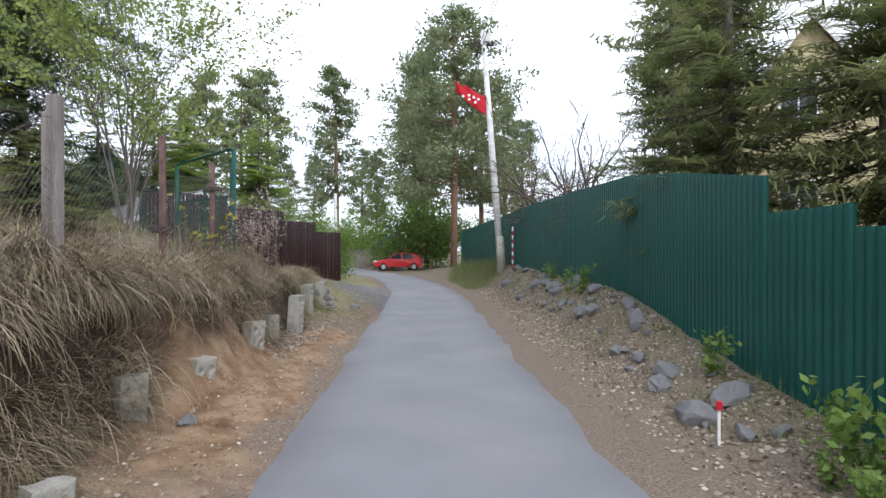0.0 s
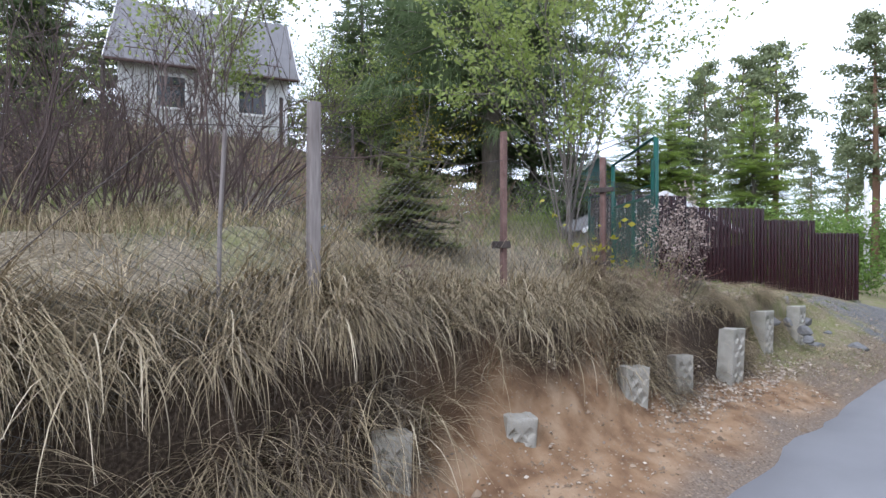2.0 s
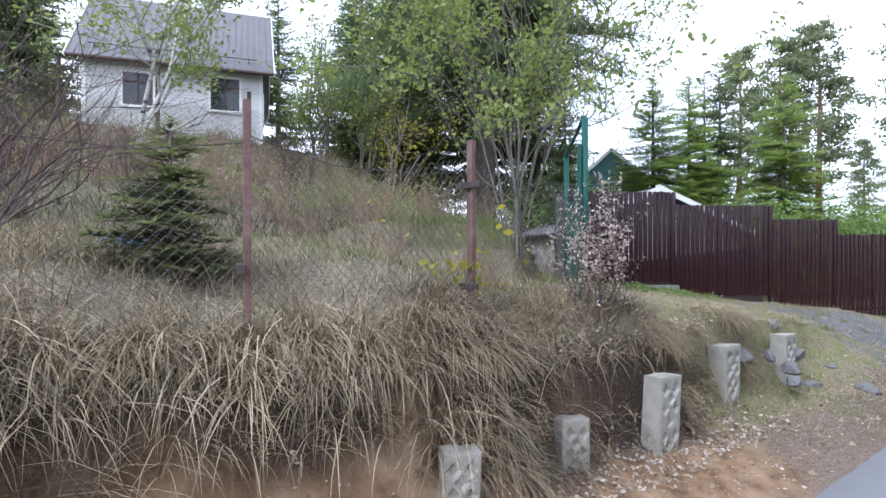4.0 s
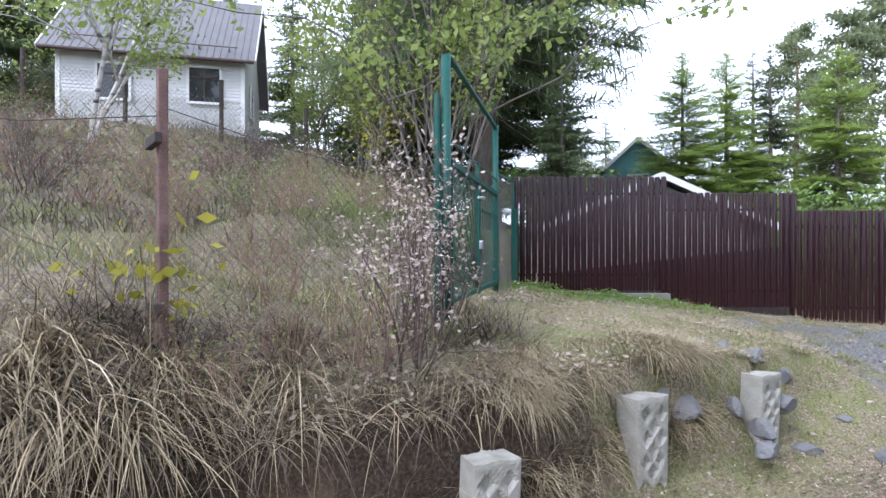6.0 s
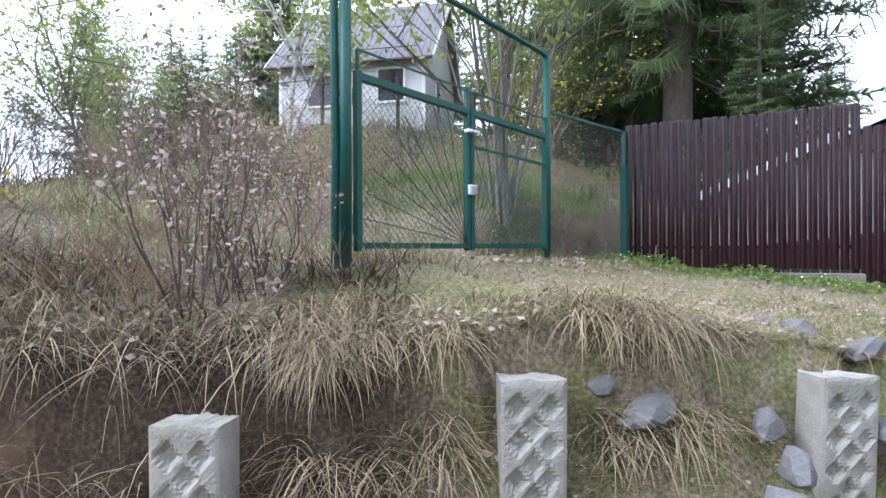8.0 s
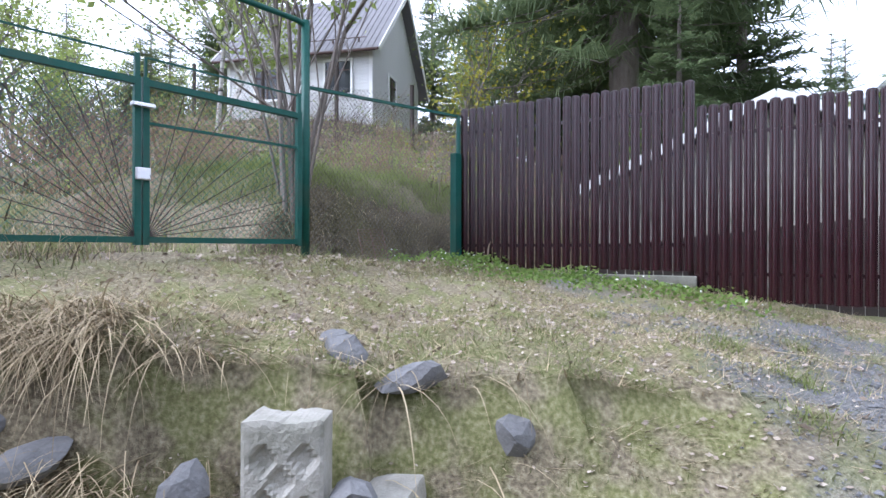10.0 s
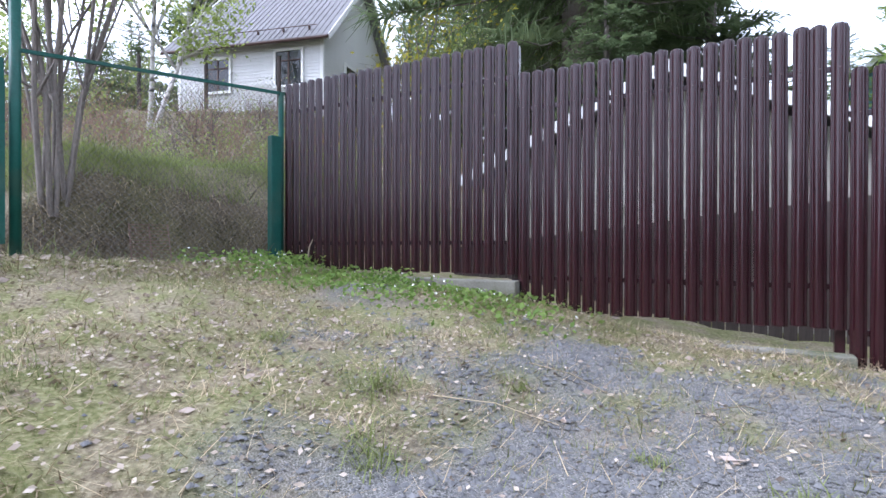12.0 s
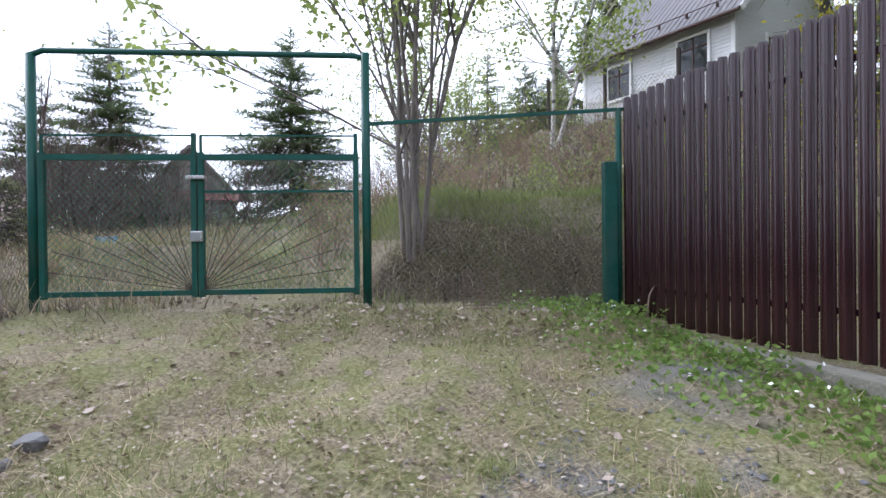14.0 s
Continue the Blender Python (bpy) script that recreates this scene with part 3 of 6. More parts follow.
def footing(s0, s1, z0, z1, out=0.04):
    t = thing("concrete_footing", "weathered cast concrete footing under the picket fence", "footing", FL + FD * s0 + FN * out + Vector((0, 0, z0)), FANG)
    bm = bmesh.new()
    box(bm, s1 - s0, 0.16, z1 - z0, (s1 - s0) / 2, 0, (z1 - z0) / 2, bevel=0.012)
    part("block", bm, M_FOOTING, t)
    bm = bmesh.new()
    box(bm, s1 - s0 - 0.1, 0.17, 0.03, (s1 - s0) / 2, 0, (z1 - z0) * 0.55, bevel=0.004)
    part("form_seam", bm, M_FOOTING, t)


footing(0.9, 2.77, 0.75, 1.31)
footing(3.9, 5.1, 0.55, 0.90, 0.06)
footing(5.9, 8.0, 0.25, 0.56, 0.05)


# ---- shed behind the board fence ----
def gable_shed():
    c = FL + FD * 3.68 - FN * 2.84
    t = thing("shed", "low shed with white barge boards seen through the fence", "shed", (c.x, c.y, 0.3), FANG)
    bm = bmesh.new()
    f = [bm.verts.new(v) for v in ((-2.5, 0, 0), (2.5, 0, 0), (2.5, 0, 2.25), (0, 0, 3.36), (-2.5, 0, 2.25))]
    b = [bm.verts.new((v.co.x, 5.0, v.co.z)) for v in f]
    bm.faces.new(f)
    bm.faces.new(b[::-1])
    for i in (0, 1, 4):
        j = (i + 1) % 5
        bm.faces.new((f[i], b[i], b[j], f[j]))
    part("wall", bm, M_CONCRETE, t)
    for sx in (-1, 1):
        bm = bmesh.new()
        box(bm, 3.05, 5.7, 0.06, sx * 1.38, 2.5, 2.86, ry=sx * 24.0)
        part("roof_slope", bm, M_ROOF, t)
        bm = bmesh.new()
        box(bm, 3.02, 0.03, 0.14, sx * 1.37, -0.38, 2.85, ry=sx * 24.0, bevel=0.004)
        part("barge_board", bm, M_WHITE, t)
    bd = bmesh.new()
    box(bd, 0.115, 0.03, 1.0)
    me = mesh_of(bd, "screen_board", M_DARKWOOD)
    for i in range(40):
        h = 1.2 + 0.0145 * i
        share("screen_board", me, t, pose(-2.5 + i * 0.128, -0.9, 0.1 + h / 2) @ Matrix.Diagonal((1, 1, h, 1)))


gable_shed()


# ---- gate ----
GL, GR = Vector((-4.11, 10.56, 0)), Vector((-6.19, 12.50, 0))
GD = (GR - GL).normalized()
GW = (GR - GL).length
GANG = math.degrees(math.atan2(GD.y, GD.x))


def square_tube(bm, a, b, w):
    a, b = Vector(a), Vector(b)
    m = Matrix.Translation((a + b) / 2) @ (b - a).to_track_quat("Z", "Y").to_matrix().to_4x4()
    bmesh.ops.create_cube(bm, size=1, matrix=m @ Matrix.Diagonal((w, w, (b - a).length, 1)))


def chain_link(name, parent, length, z0, z1, mat, cell=0.07, r=0.0016, sag=0.0, y=0.0, z0b=None, z1b=None):
    """Woven diamonds of thin wire between two posts."""
    ln = Lines()
    h = z1 - z0
    z0b, z1b = z0 if z0b is None else z0b, z1 if z1b is None else z1b
    k = int((length + h) / cell) + 1
    for i in range(-int(h / cell) - 1, k):
        for sgn in (1, -1):
            u0 = i * cell
            pts = []
            for v in np.linspace(0, h, 5):
                u = u0 + v if sgn > 0 else u0 + h - v
                pts.append((u, v))
            a, b = pts[0], pts[-1]
            du = b[0] - a[0]
            t0 = max(0, min((0 - a[0]) / du, (length - a[0]) / du)) if du else 0
            t1 = min(1, max((0 - a[0]) / du, (length - a[0]) / du)) if du else 1
            if t1 - t0 < 0.03:
                continue
            line = []
            for q in np.linspace(t0, t1, 4):
                u, v = a[0] + du * q, (b[1] - a[1]) * q
                w = u / length
                zb, zt = z0 + (z0b - z0) * w, z1 + (z1b - z1) * w
                line.append((u, y + sag * math.sin(w * 3.14) * math.sin(v / h * 3), zb + (zt - zb) * v / h))
            ln.add(line, r, r)
    return ln.build(name, mat, parent)


def gate():
    t = thing("field_gate", "green painted double gate of steel tube and chain link, closed", "gate", GL, GANG)
    for x, zt in ((0, 3.73), (GW, 3.77)):
        bm = bmesh.new()
        tube(bm, [(x, 0, 1.3), (x, 0, zt)], 0.040, 12)
        part("post", bm, M_GREENPAINT, t, smooth=True)
    bm = bmesh.new()
    tube(bm, [(-0.03, 0, 3.71), (0.1, 0, 3.76), (GW - 0.1, 0, 3.75), (GW + 0.02, 0, 3.72)], 0.026, 10)
    part("top_bar", bm, M_GREENPAINT, t, smooth=True)
    mid = GW * 0.487
    for x0, x1, hinge, zt in ((0.09, mid - 0.03, 0.09, 3.02), (mid + 0.03, GW - 0.09, GW - 0.09, 3.02)):
        leaf = new("leaf")
        leaf.parent = t
        bm = bmesh.new()
        for a, b, w in (((x0, -0.02, 1.62), (x0, -0.02, 2.88), 0.045), ((x1, -0.02, 1.62), (x1, -0.02, 2.88), 0.045), ((x0, -0.02, 1.66), (x1, -0.02, 1.66), 0.045), ((x0, -0.02, 2.84), (x1, -0.02, 2.84), 0.05)):
            square_tube(bm, a, b, w)
        part("frame", bm, M_GREENPAINT, leaf)
        bm = bmesh.new()
        square_tube(bm, (x0, -0.02, 3.03), (x1, -0.02, 3.03), 0.014)
        square_tube(bm, (x0, -0.02, 2.84), (x0, -0.02, 3.03), 0.02)
        square_tube(bm, (x1, -0.02, 2.84), (x1, -0.02, 3.05), 0.035)
        part("upper_rail", bm, M_GREENPAINT, leaf)
        if x0 > 0.5:
            bm = bmesh.new()
            square_tube(bm, (x0, -0.02, 2.54), (x1, -0.02, 2.54), 0.022)
            part("middle_rail", bm, M_GREENPAINT, leaf)
        c = x1 if x0 < 0.5 else x0
        far = x0 if x0 < 0.5 else x1
        for i in range(9):
            a = math.radians(8 + i * 8.5)
            ln = min(abs(far - c) / math.cos(a), 1.12 / max(math.sin(a), 0.01), 1.25)
            sx = -1 if x0 < 0.5 else 1
            bm = bmesh.new()
            tube(bm, [(c, -0.03, 1.68), (c + sx * math.cos(a) * ln, -0.03, 1.68 + math.sin(a) * ln)], 0.0038, 5)
            part("ray_bar", bm, M_DARKWOOD, leaf)
        net = chain_link("chain_link", leaf, x1 - x0, 1.68, 2.82, M_GREENWIRE, 0.06, 0.0021)
        net.matrix_basis = pose(x0, 0.01, 0)
        for zh in (1.8, 2.7):
            bm = bmesh.new()
            tube(bm, [(hinge, 0, zh - 0.06), (hinge, 0, zh + 0.06)], 0.025, 8)
            part("hinge", bm, M_GREENPAINT, leaf)
    lock = bmesh.new()
    box(lock, 0.10, 0.04, 0.09, mid, -0.06, 2.15, bevel=0.008)
    part("lock_plate", lock, M_CHROME, t, "pale metal lock plate")
    lid = bmesh.new()
    box(lid, 0.16, 0.06, 0.03, mid, -0.06, 2.66, bevel=0.006)
    part("latch_cover", lid, M_CHROME, t)


gate()


def side_panel():
    """Chain link between the gate and the board fence."""
    a, b = GR, FL
    d = (b - a)
    ln = d.length
    t = thing("mesh_fence_panel", "chain link panel with green top rail beside the gate", "fence", (a.x, a.y, 0), math.degrees(math.atan2(d.y, d.x)))
    bm = bmesh.new()
    square_tube(bm, (0, 0, 3.14), (ln, 0, 3.30), 0.03)
    part("top_rail", bm, M_GREENPAINT, t)
    chain_link("chain_link", t, ln, 1.5, 3.14, M_WIRE, 0.06, 0.0016, 0.04, 0, 1.35, 3.28)
    bm = bmesh.new()
    box(bm, 0.12, 0.09, 1.9, ln - 0.16, -0.05, 1.85, bevel=0.01)
    part("corner_post", bm, M_GREENPAINT, t)
    bm = bmesh.new()
    tube(bm, [(ln - 0.05, 0, 1.2), (ln - 0.05, 0, 3.3)], 0.03, 8)
    part("end_post", bm, M_GREENPAINT, t, smooth=True)


side_panel()
g = thing("wire_grate", "small rusty wire grate leaning on the bank", "grate", (-6.95, 12.98, 1.36), math.degrees(math.atan2(-1.77, 1.6)) + 180)
bm = bmesh.new()
for i in range(16):
    tube(bm, [(0, -0.02 + 0.010 * i, 0.03 * i), (0.34, -0.02 + 0.010 * i, 0.03 * i)], 0.004, 4)
part("bars", bm, M_RUST, g)
bm = bmesh.new()
for x in (0, 0.17, 0.34):
    tube(bm, [(x, -0.02, 0), (x, 0.14, 0.46)], 0.005, 4)
part("uprights", bm, M_RUST, g)


# ---- old wire fence on the bank ----
def fence_post(name, label, x, y, top, shape, mat, w, lean=0.0):
    z = gz(x, y) - 0.15
    t = thing(name, label, "fence post", (x, y, z), random.uniform(-20, 20), "old wire fence")
    h = top - z
    bm = bmesh.new()
    if shape == "plank":
        box(bm, w, w * 0.75, h, 0, 0, h / 2, bevel=0.008, rx=lean)
    else:
        tube(bm, [(0, 0, 0), (0, 0.01, h * 0.5), (0, lean * 0.01, h)], w / 2, 9)
    part("shaft", bm, mat, t, smooth=False)
    return t, h


wp, h = fence_post("wooden_post", "grey weathered timber fence post with a loose second plank", -3.04, 4.21, 2.97, "plank", M_WOODGREY, 0.10)
bm = bmesh.new()
box(bm, 0.05, 0.07, h * 0.93, -0.085, 0.02, h * 0.46, bevel=0.006)
part("second_plank", bm, M_WOODGREY, wp)
p2, h = fence_post("steel_post", "rusty brown steel fence post with a bolted plate", -3.31, 6.34, 3.11, "plank", M_RUST, 0.065)
bm = bmesh.new()
box(bm, 0.26, 0.05, 0.07, 0.02, -0.04, 2.0 - (gz(-3.31, 6.34) - 0.15), bevel=0.008)
part("plate", bm, M_DARKWOOD, p2)
p3, h = fence_post("steel_post", "rusty brown steel fence post wound with a leafy shoot", -3.62, 8.43, 3.13, "plank", M_RUST, 0.07)
for zz, ww in ((h - 0.42, 0.30), (h - 1.35, 0.22)):
    bm = bmesh.new()
    box(bm, ww, 0.04, 0.06, 0.02, -0.05, zz, bevel=0.008)
    part("plate", bm, M_DARKWOOD, p3)
fence_post("thin_post", "thin crooked grey stick used as a fence post", -3.3, 3.65, 2.75, "round", M_WOODGREY, 0.03, 4)
fence_post("end_post", "green tube post beside the gate", -4.125, 10.48, 3.4, "round", M_GREENPAINT, 0.06)
run_pts = [(-2.75, 1.2), (-3.04, 4.21), (-3.31, 6.34), (-3.62, 8.43), (-4.07, 10.48)]
for (xa, ya), (xb, yb) in zip(run_pts, run_pts[1:]):
    d = Vector((xb - xa, yb - ya, 0))
    za, zb = gz(xa, ya), gz(xb, yb)
    t = thing("wire_netting", "slack rusty chain link netting along the bank", "netting", (xa, ya, 0), math.degrees(math.atan2(d.y, d.x)), "old wire fence")
    low = xa > -3.5
    chain_link("chain_link", t, d.length, za + 0.1, za + (1.05 if low else 1.3), M_WIRE, 0.075, 0.0019, 0.06, 0, zb + 0.1, zb + (1.0 if xb > -3.5 else 1.4))
    ln = Lines()
    ztop = [za + 1.35, za + 1.22, zb + 1.18, zb + 1.3]
    ln.add([(d.length * q, 0, z) for q, z in zip((0, 0.3, 0.7, 1), ztop)], 0.004, 0.004)
    ln.build("strand", M_DARKWOOD, t)


# ---- concrete stumps along the bank ----
def stump_mesh(seed, w, d, h):
    """A cast block with lozenge hollows in its face, chipped edges and an uneven top."""
    rng = random.Random(seed)
    bm = bmesh.new()
    nx, nz = 18, int(h / 0.018)
    pits = []
    z = h - 0.13
    row = 0
    while z > 0.05:
        if row and rng.random() < 0.15:
            z -= 0.05
        for c in ((-0.24, 0.24) if row % 2 == 0 else (0.0,)):
            pits.append((c * w + rng.uniform(-0.008, 0.008), z + rng.uniform(-0.01, 0.01), w * rng.uniform(0.145, 0.17), rng.uniform(0.016, 0.028)))
        z -= 0.085
        row += 1
    wave = [0.006 * math.sin(i * 0.5 + seed) + rng.uniform(-0.003, 0.003) for i in range(nx + 1)]

    def face(i, k):
        x, zz = -w / 2 + w * i / nx, h * k / nz
        deep = 0.0
        for px, pz, s, q in pits:
            r = (abs(x - px) + 0.85 * abs(zz - pz)) / s
            deep = max(deep, q * min(1.0, max(0.0, 1.25 - r) * 2.2))
        edge = min(i, nx - i, nz - k)
        deep += 0.008 * (edge == 0) + 0.002 * (edge == 1) + rng.uniform(-0.0012, 0.0012)
        return x * (0.985 if edge == 0 else 1.0), -d / 2 + deep, zz + (wave[i] if k >= nz - 1 else 0.0)

    f = [[bm.verts.new(face(i, k)) for k in range(nz + 1)] for i in range(nx + 1)]
    bk = [[bm.verts.new((-w / 2 * 0.96 + w * 0.96 * i / nx, d / 2 + rng.uniform(-0.01, 0.01), (h - 0.02 + wave[nx - i] if k else 0.0))) for k in (0, 1)] for i in range(nx + 1)]
    for i in range(nx):
        for k in range(nz):
            bm.faces.new((f[i][k], f[i + 1][k], f[i + 1][k + 1], f[i][k + 1]))
        bm.faces.new((f[i][nz], f[i + 1][nz], bk[i + 1][1], bk[i][1]))
        bm.faces.new((bk[i + 1][0], bk[i][0], bk[i][1], bk[i + 1][1]))
    bm.faces.new([f[0][k] for k in range(nz + 1)] + [bk[0][1], bk[0][0]])
    bm.faces.new([f[nx][k] for k in range(nz, -1, -1)] + [bk[nx][0], bk[nx][1]])
    return bm


def stump(x, y, top, w, h, rz, seed, tilt=0.0):
    t = part("concrete_post_stump", stump_mesh(seed, w, w * 0.7, h), M_CONCRETE)
    tagged(t, "short concrete post stump with cast hollows set in the bank", "concrete post", "concrete stumps along the bank")
    t.matrix_basis = pose(x, y, top - h, tilt, tilt * 0.4, rz)


for i, (x, y, top, w, h, rz, tilt) in enumerate(((-2.42, 3.25, 0.36, 0.24, 0.5, 60, 4), (-2.77, 4.65, 0.68, 0.27, 0.85, 68, 3), (-2.68, 5.84, 0.60, 0.26, 0.7, 62, 5), (-2.72, 7.6, 0.76, 0.27, 0.9, 66, 3), (-2.88, 8.95, 0.68, 0.26, 0.6, 70, 0), (-2.78, 10.07, 0.92, 0.30, 0.95, 84, 2), (-2.95, 11.56, 1.03, 0.31, 1.05, 88, 1), (-3.02, 13.14, 1.0, 0.29, 1.0, 90, 2))):
    stump(x, y, top, w, h, rz + 0, 30 + i, tilt)


# ---- stones ----
def stone(x, y, s, seed, flat=0.6, z=None, group="stones beside the drive", label="rough grey field stone lying in the dry grass"):
    rng = random.Random(seed)
    bm = bmesh.new()
    bmesh.ops.create_icosphere(bm, subdivisions=2, radius=1.0)
    planes = [Vector((rng.uniform(-1, 1), rng.uniform(-1, 1), rng.uniform(-0.4, 1))).normalized() for _ in range(11)]
    for v in bm.verts:
        for p in planes:
            d = v.co.dot(p) - rng.uniform(0.54, 0.57)
            if d > 0:
                v.co -= p * d
        v.co += v.co * rng.uniform(-0.035, 0.035)
        v.co = Vector((v.co.x * s * 1.45, v.co.y * s * 1.0, v.co.z * s * flat * 1.2))
    ob = part("stone", bm, M_STONE)
    ob.matrix_basis = pose(x, y, (gz(x, y) if z is None else z) + s * flat * 0.35, rng.uniform(-12, 12), rng.uniform(-12, 12), rng.uniform(0, 360))
    tagged(ob, label, "stone", group)


for i, (x, y, s, flat, z) in enumerate(((-3.16, 12.0, 0.10, 0.8, 0.93), (-3.04, 12.19, 0.15, 0.5, 0.80), (-2.73, 12.75, 0.11, 0.8, 0.62), (-2.64, 12.62, 0.10, 0.7, 0.50), (-2.98, 12.78, 0.09, 0.8, 0.72), (-2.92, 13.40, 0.10, 0.8, 0.70),
                                        (-3.34, 13.60, 0.15, 0.42, gz(-3.34, 13.60) - 0.02), (-3.5, 13.3, 0.08, 0.6, gz(-3.5, 13.3) - 0.02), (-3.27, 14.05, 0.10, 1.1, None), (-3.45, 13.27, 0.10, 0.8, None), (-3.63, 13.2, 0.08, 0.7, None), (-2.80, 13.55, 0.12, 0.6, None), (-3.12, 11.9, 0.09, 0.7, 0.62), (-2.86, 14.3, 0.06, 0.7, None))):
    stone(x, y, s, 50 + i, flat, z)


# ---- house on the hill ----
HB, HR = Vector((-23.03, 5.68, 0)), Vector((-21.45, 11.62, 0))
HD = (HR - HB).normalized()
HW = (HR - HB).length
HANG = math.degrees(math.atan2(HD.y, HD.x))


def window(name, parent, x, z, w, h, y=0.0, frame_mat=None, bars=2):
    fm = frame_mat or M_WHITE
    win = new(name)
    win.parent = parent
    win.matrix_basis = pose(x, y, z)
    bm = bmesh.new()
    for sx, sy, ox, oz in ((w + 0.16, 0.05, 0, h / 2 + 0.04), (w + 0.16, 0.05, 0, -h / 2 - 0.04), (0.09, 0.05, -w / 2 - 0.04, 0), (0.09, 0.05, w / 2 + 0.04, 0)):
        box(bm, sx if oz else 0.09, 0.06, 0.09 if oz else h + 0.1, ox, -0.02, oz)
    part("casing", bm, M_WHITE, win)
    bm = bmesh.new()
    for i in range(1, bars):
        box(bm, 0.05, 0.04, h, -w / 2 + w * i / bars, -0.012, 0)
    box(bm, w, 0.035, 0.045, 0, -0.012, h * 0.22)
    part("sash", bm, fm, win)
    bm = bmesh.new()
    box(bm, w, 0.02, h, 0, 0.005, 0)
    part("pane", bm, M_GLASS, win)
    return win


def house():
    t = thing("house", "small white clad house with grey gable roof on the slope", "house", (HB.x, HB.y, 6.3), HANG)
    depth, wall, ridge = 6.4, 3.1, 3.2
    bm = bmesh.new()
    f = [bm.verts.new(v) for v in ((0, 0, 0), (0, depth, 0), (0, depth, wall), (0, depth / 2, wall + ridge - 0.1), (0, 0, wall))]
    g2 = [bm.verts.new((HW, v.co.y, v.co.z)) for v in f]
    bm.faces.new(f)
    bm.faces.new(g2[::-1])
    for i in (1, 4):
        j = (i + 1) % 5
        bm.faces.new((f[i], g2[i], g2[j], f[j]))
    part("wall", bm, M_SIDING, t)
    # lapped boards of the front and of the gable
    bd = bmesh.new()
    box(bd, HW - 0.1, 0.022, 0.115, 0, 0, 0, rx=-7)
    me = mesh_of(bd, "board", M_SIDING)
    for i in range(14):
        share("board", me, t, pose(HW / 2, -0.014, 1.42 + i * 0.12))
    # pale brick facing below the windows
    br = bmesh.new()
    box(br, 0.30, 0.03, 0.10, bevel=0.005)
    bme = mesh_of(br, "brick", M_BRICKW)
    for r in range(12):
        for c in range(18):
            x = 0.2 + c * 0.325 + (0.16 if r % 2 else 0)
            if x < HW - 0.15:
                share("brick", bme, t, pose(x, -0.014, 0.08 + r * 0.113))
    bd = bmesh.new()
    box(bd, 0.02, 1.0, 0.11, 0, 0, 0, ry=6)
    gme = mesh_of(bd, "gable_board", M_SIDING)
    for i in range(49):
        z = 0.1 + i * 0.125
        half = depth / 2 if z < wall else depth / 2 * (1 - (z - wall) / ridge)
        if half > 0.2:
            share("gable_board", gme, t, pose(HW + 0.012, depth / 2, z) @ Matrix.Diagonal((1, half * 2 - 0.1, 1, 1)))
    bm = bmesh.new()
    box(bm, HW + 0.1, depth + 0.1, 1.3, HW / 2, depth / 2, -0.66)
    part("plinth", bm, M_BROWNTRIM, t, "brown rendered plinth")
    for sy in (0, 1):
        bm = bmesh.new()
        L = math.hypot(depth / 2 + 0.45, ridge * (depth / 2 + 0.45) / (depth / 2))
        ang = math.degrees(math.atan2(ridge, depth / 2))
        yc = depth / 2 + (-1 if sy == 0 else 1) * (depth / 2 + 0.45) / 2
        box(bm, HW + 0.9, L, 0.07, HW / 2, yc, wall + ridge / 2 - 0.14, rx=ang if sy == 0 else -ang)
        part("roof", bm, M_ROOF, t)
        if sy == 0:
            for i in range(30):
                bm2 = bmesh.new()
                box(bm2, 0.03, L, 0.03, -0.4 + i * (HW + 0.8) / 29, yc, wall + ridge / 2 - 0.085, rx=ang)
                part("roof_rib", bm2, M_ROOF, t)
        for xx in (-0.45, HW + 0.45):
            bm = bmesh.new()
            box(bm, 0.04, L, 0.18, xx, yc, wall + ridge / 2 - 0.18, rx=ang if sy == 0 else -ang)
            part("barge_board", bm, M_WHITE, t)
    bm = bmesh.new()
    tube(bm, [(-0.4, -0.5, wall - 0.42), (HW + 0.4, -0.5, wall - 0.42)], 0.06, 8)
    part("gutter", bm, M_BROWNTRIM, t, "dark brown gutter")
    bm = bmesh.new()
    for i in range(6):
        box(bm, 0.03, 0.12, 0.14, 0.4 + i * 1.05, -0.12, wall + 0.12)
    tube(bm, [(0.2, -0.14, wall + 0.2), (HW - 0.2, -0.14, wall + 0.2)], 0.018, 6)
    part("snow_guard", bm, M_BROWNTRIM, t)
    for xx in (0.04, HW - 0.04):
        bm = bmesh.new()
        box(bm, 0.14, 0.05, wall, xx, -0.03, wall / 2)
        part("corner_trim", bm, M_WHITE, t)
    window("window", t, 1.78, 1.78, 1.0, 1.2, -0.06, M_BROWNTRIM)
    window("window", t, 4.78, 1.85, 1.05, 1.25, -0.06, M_BROWNTRIM)
    w3 = window("window", t, 0, 0, 0.9, 1.2, 0, M_BROWNTRIM)
    w3.matrix_basis = pose(HW + 0.06, 2.2, 1.8, 0, 0, 90)
    bm = bmesh.new()
    box(bm, 0.55, 0.55, 1.3, 2.9, depth / 2, wall + ridge + 0.25, bevel=0.01)
    ch = part("chimney", bm, M_WHITE, t, "white rendered chimney")
    bm = bmesh.new()
    box(bm, 0.66, 0.66, 0.1, 2.9, depth / 2, wall + ridge + 0.9, bevel=0.01)
    part("chimney_cap", bm, M_ROOF, ch)


house()
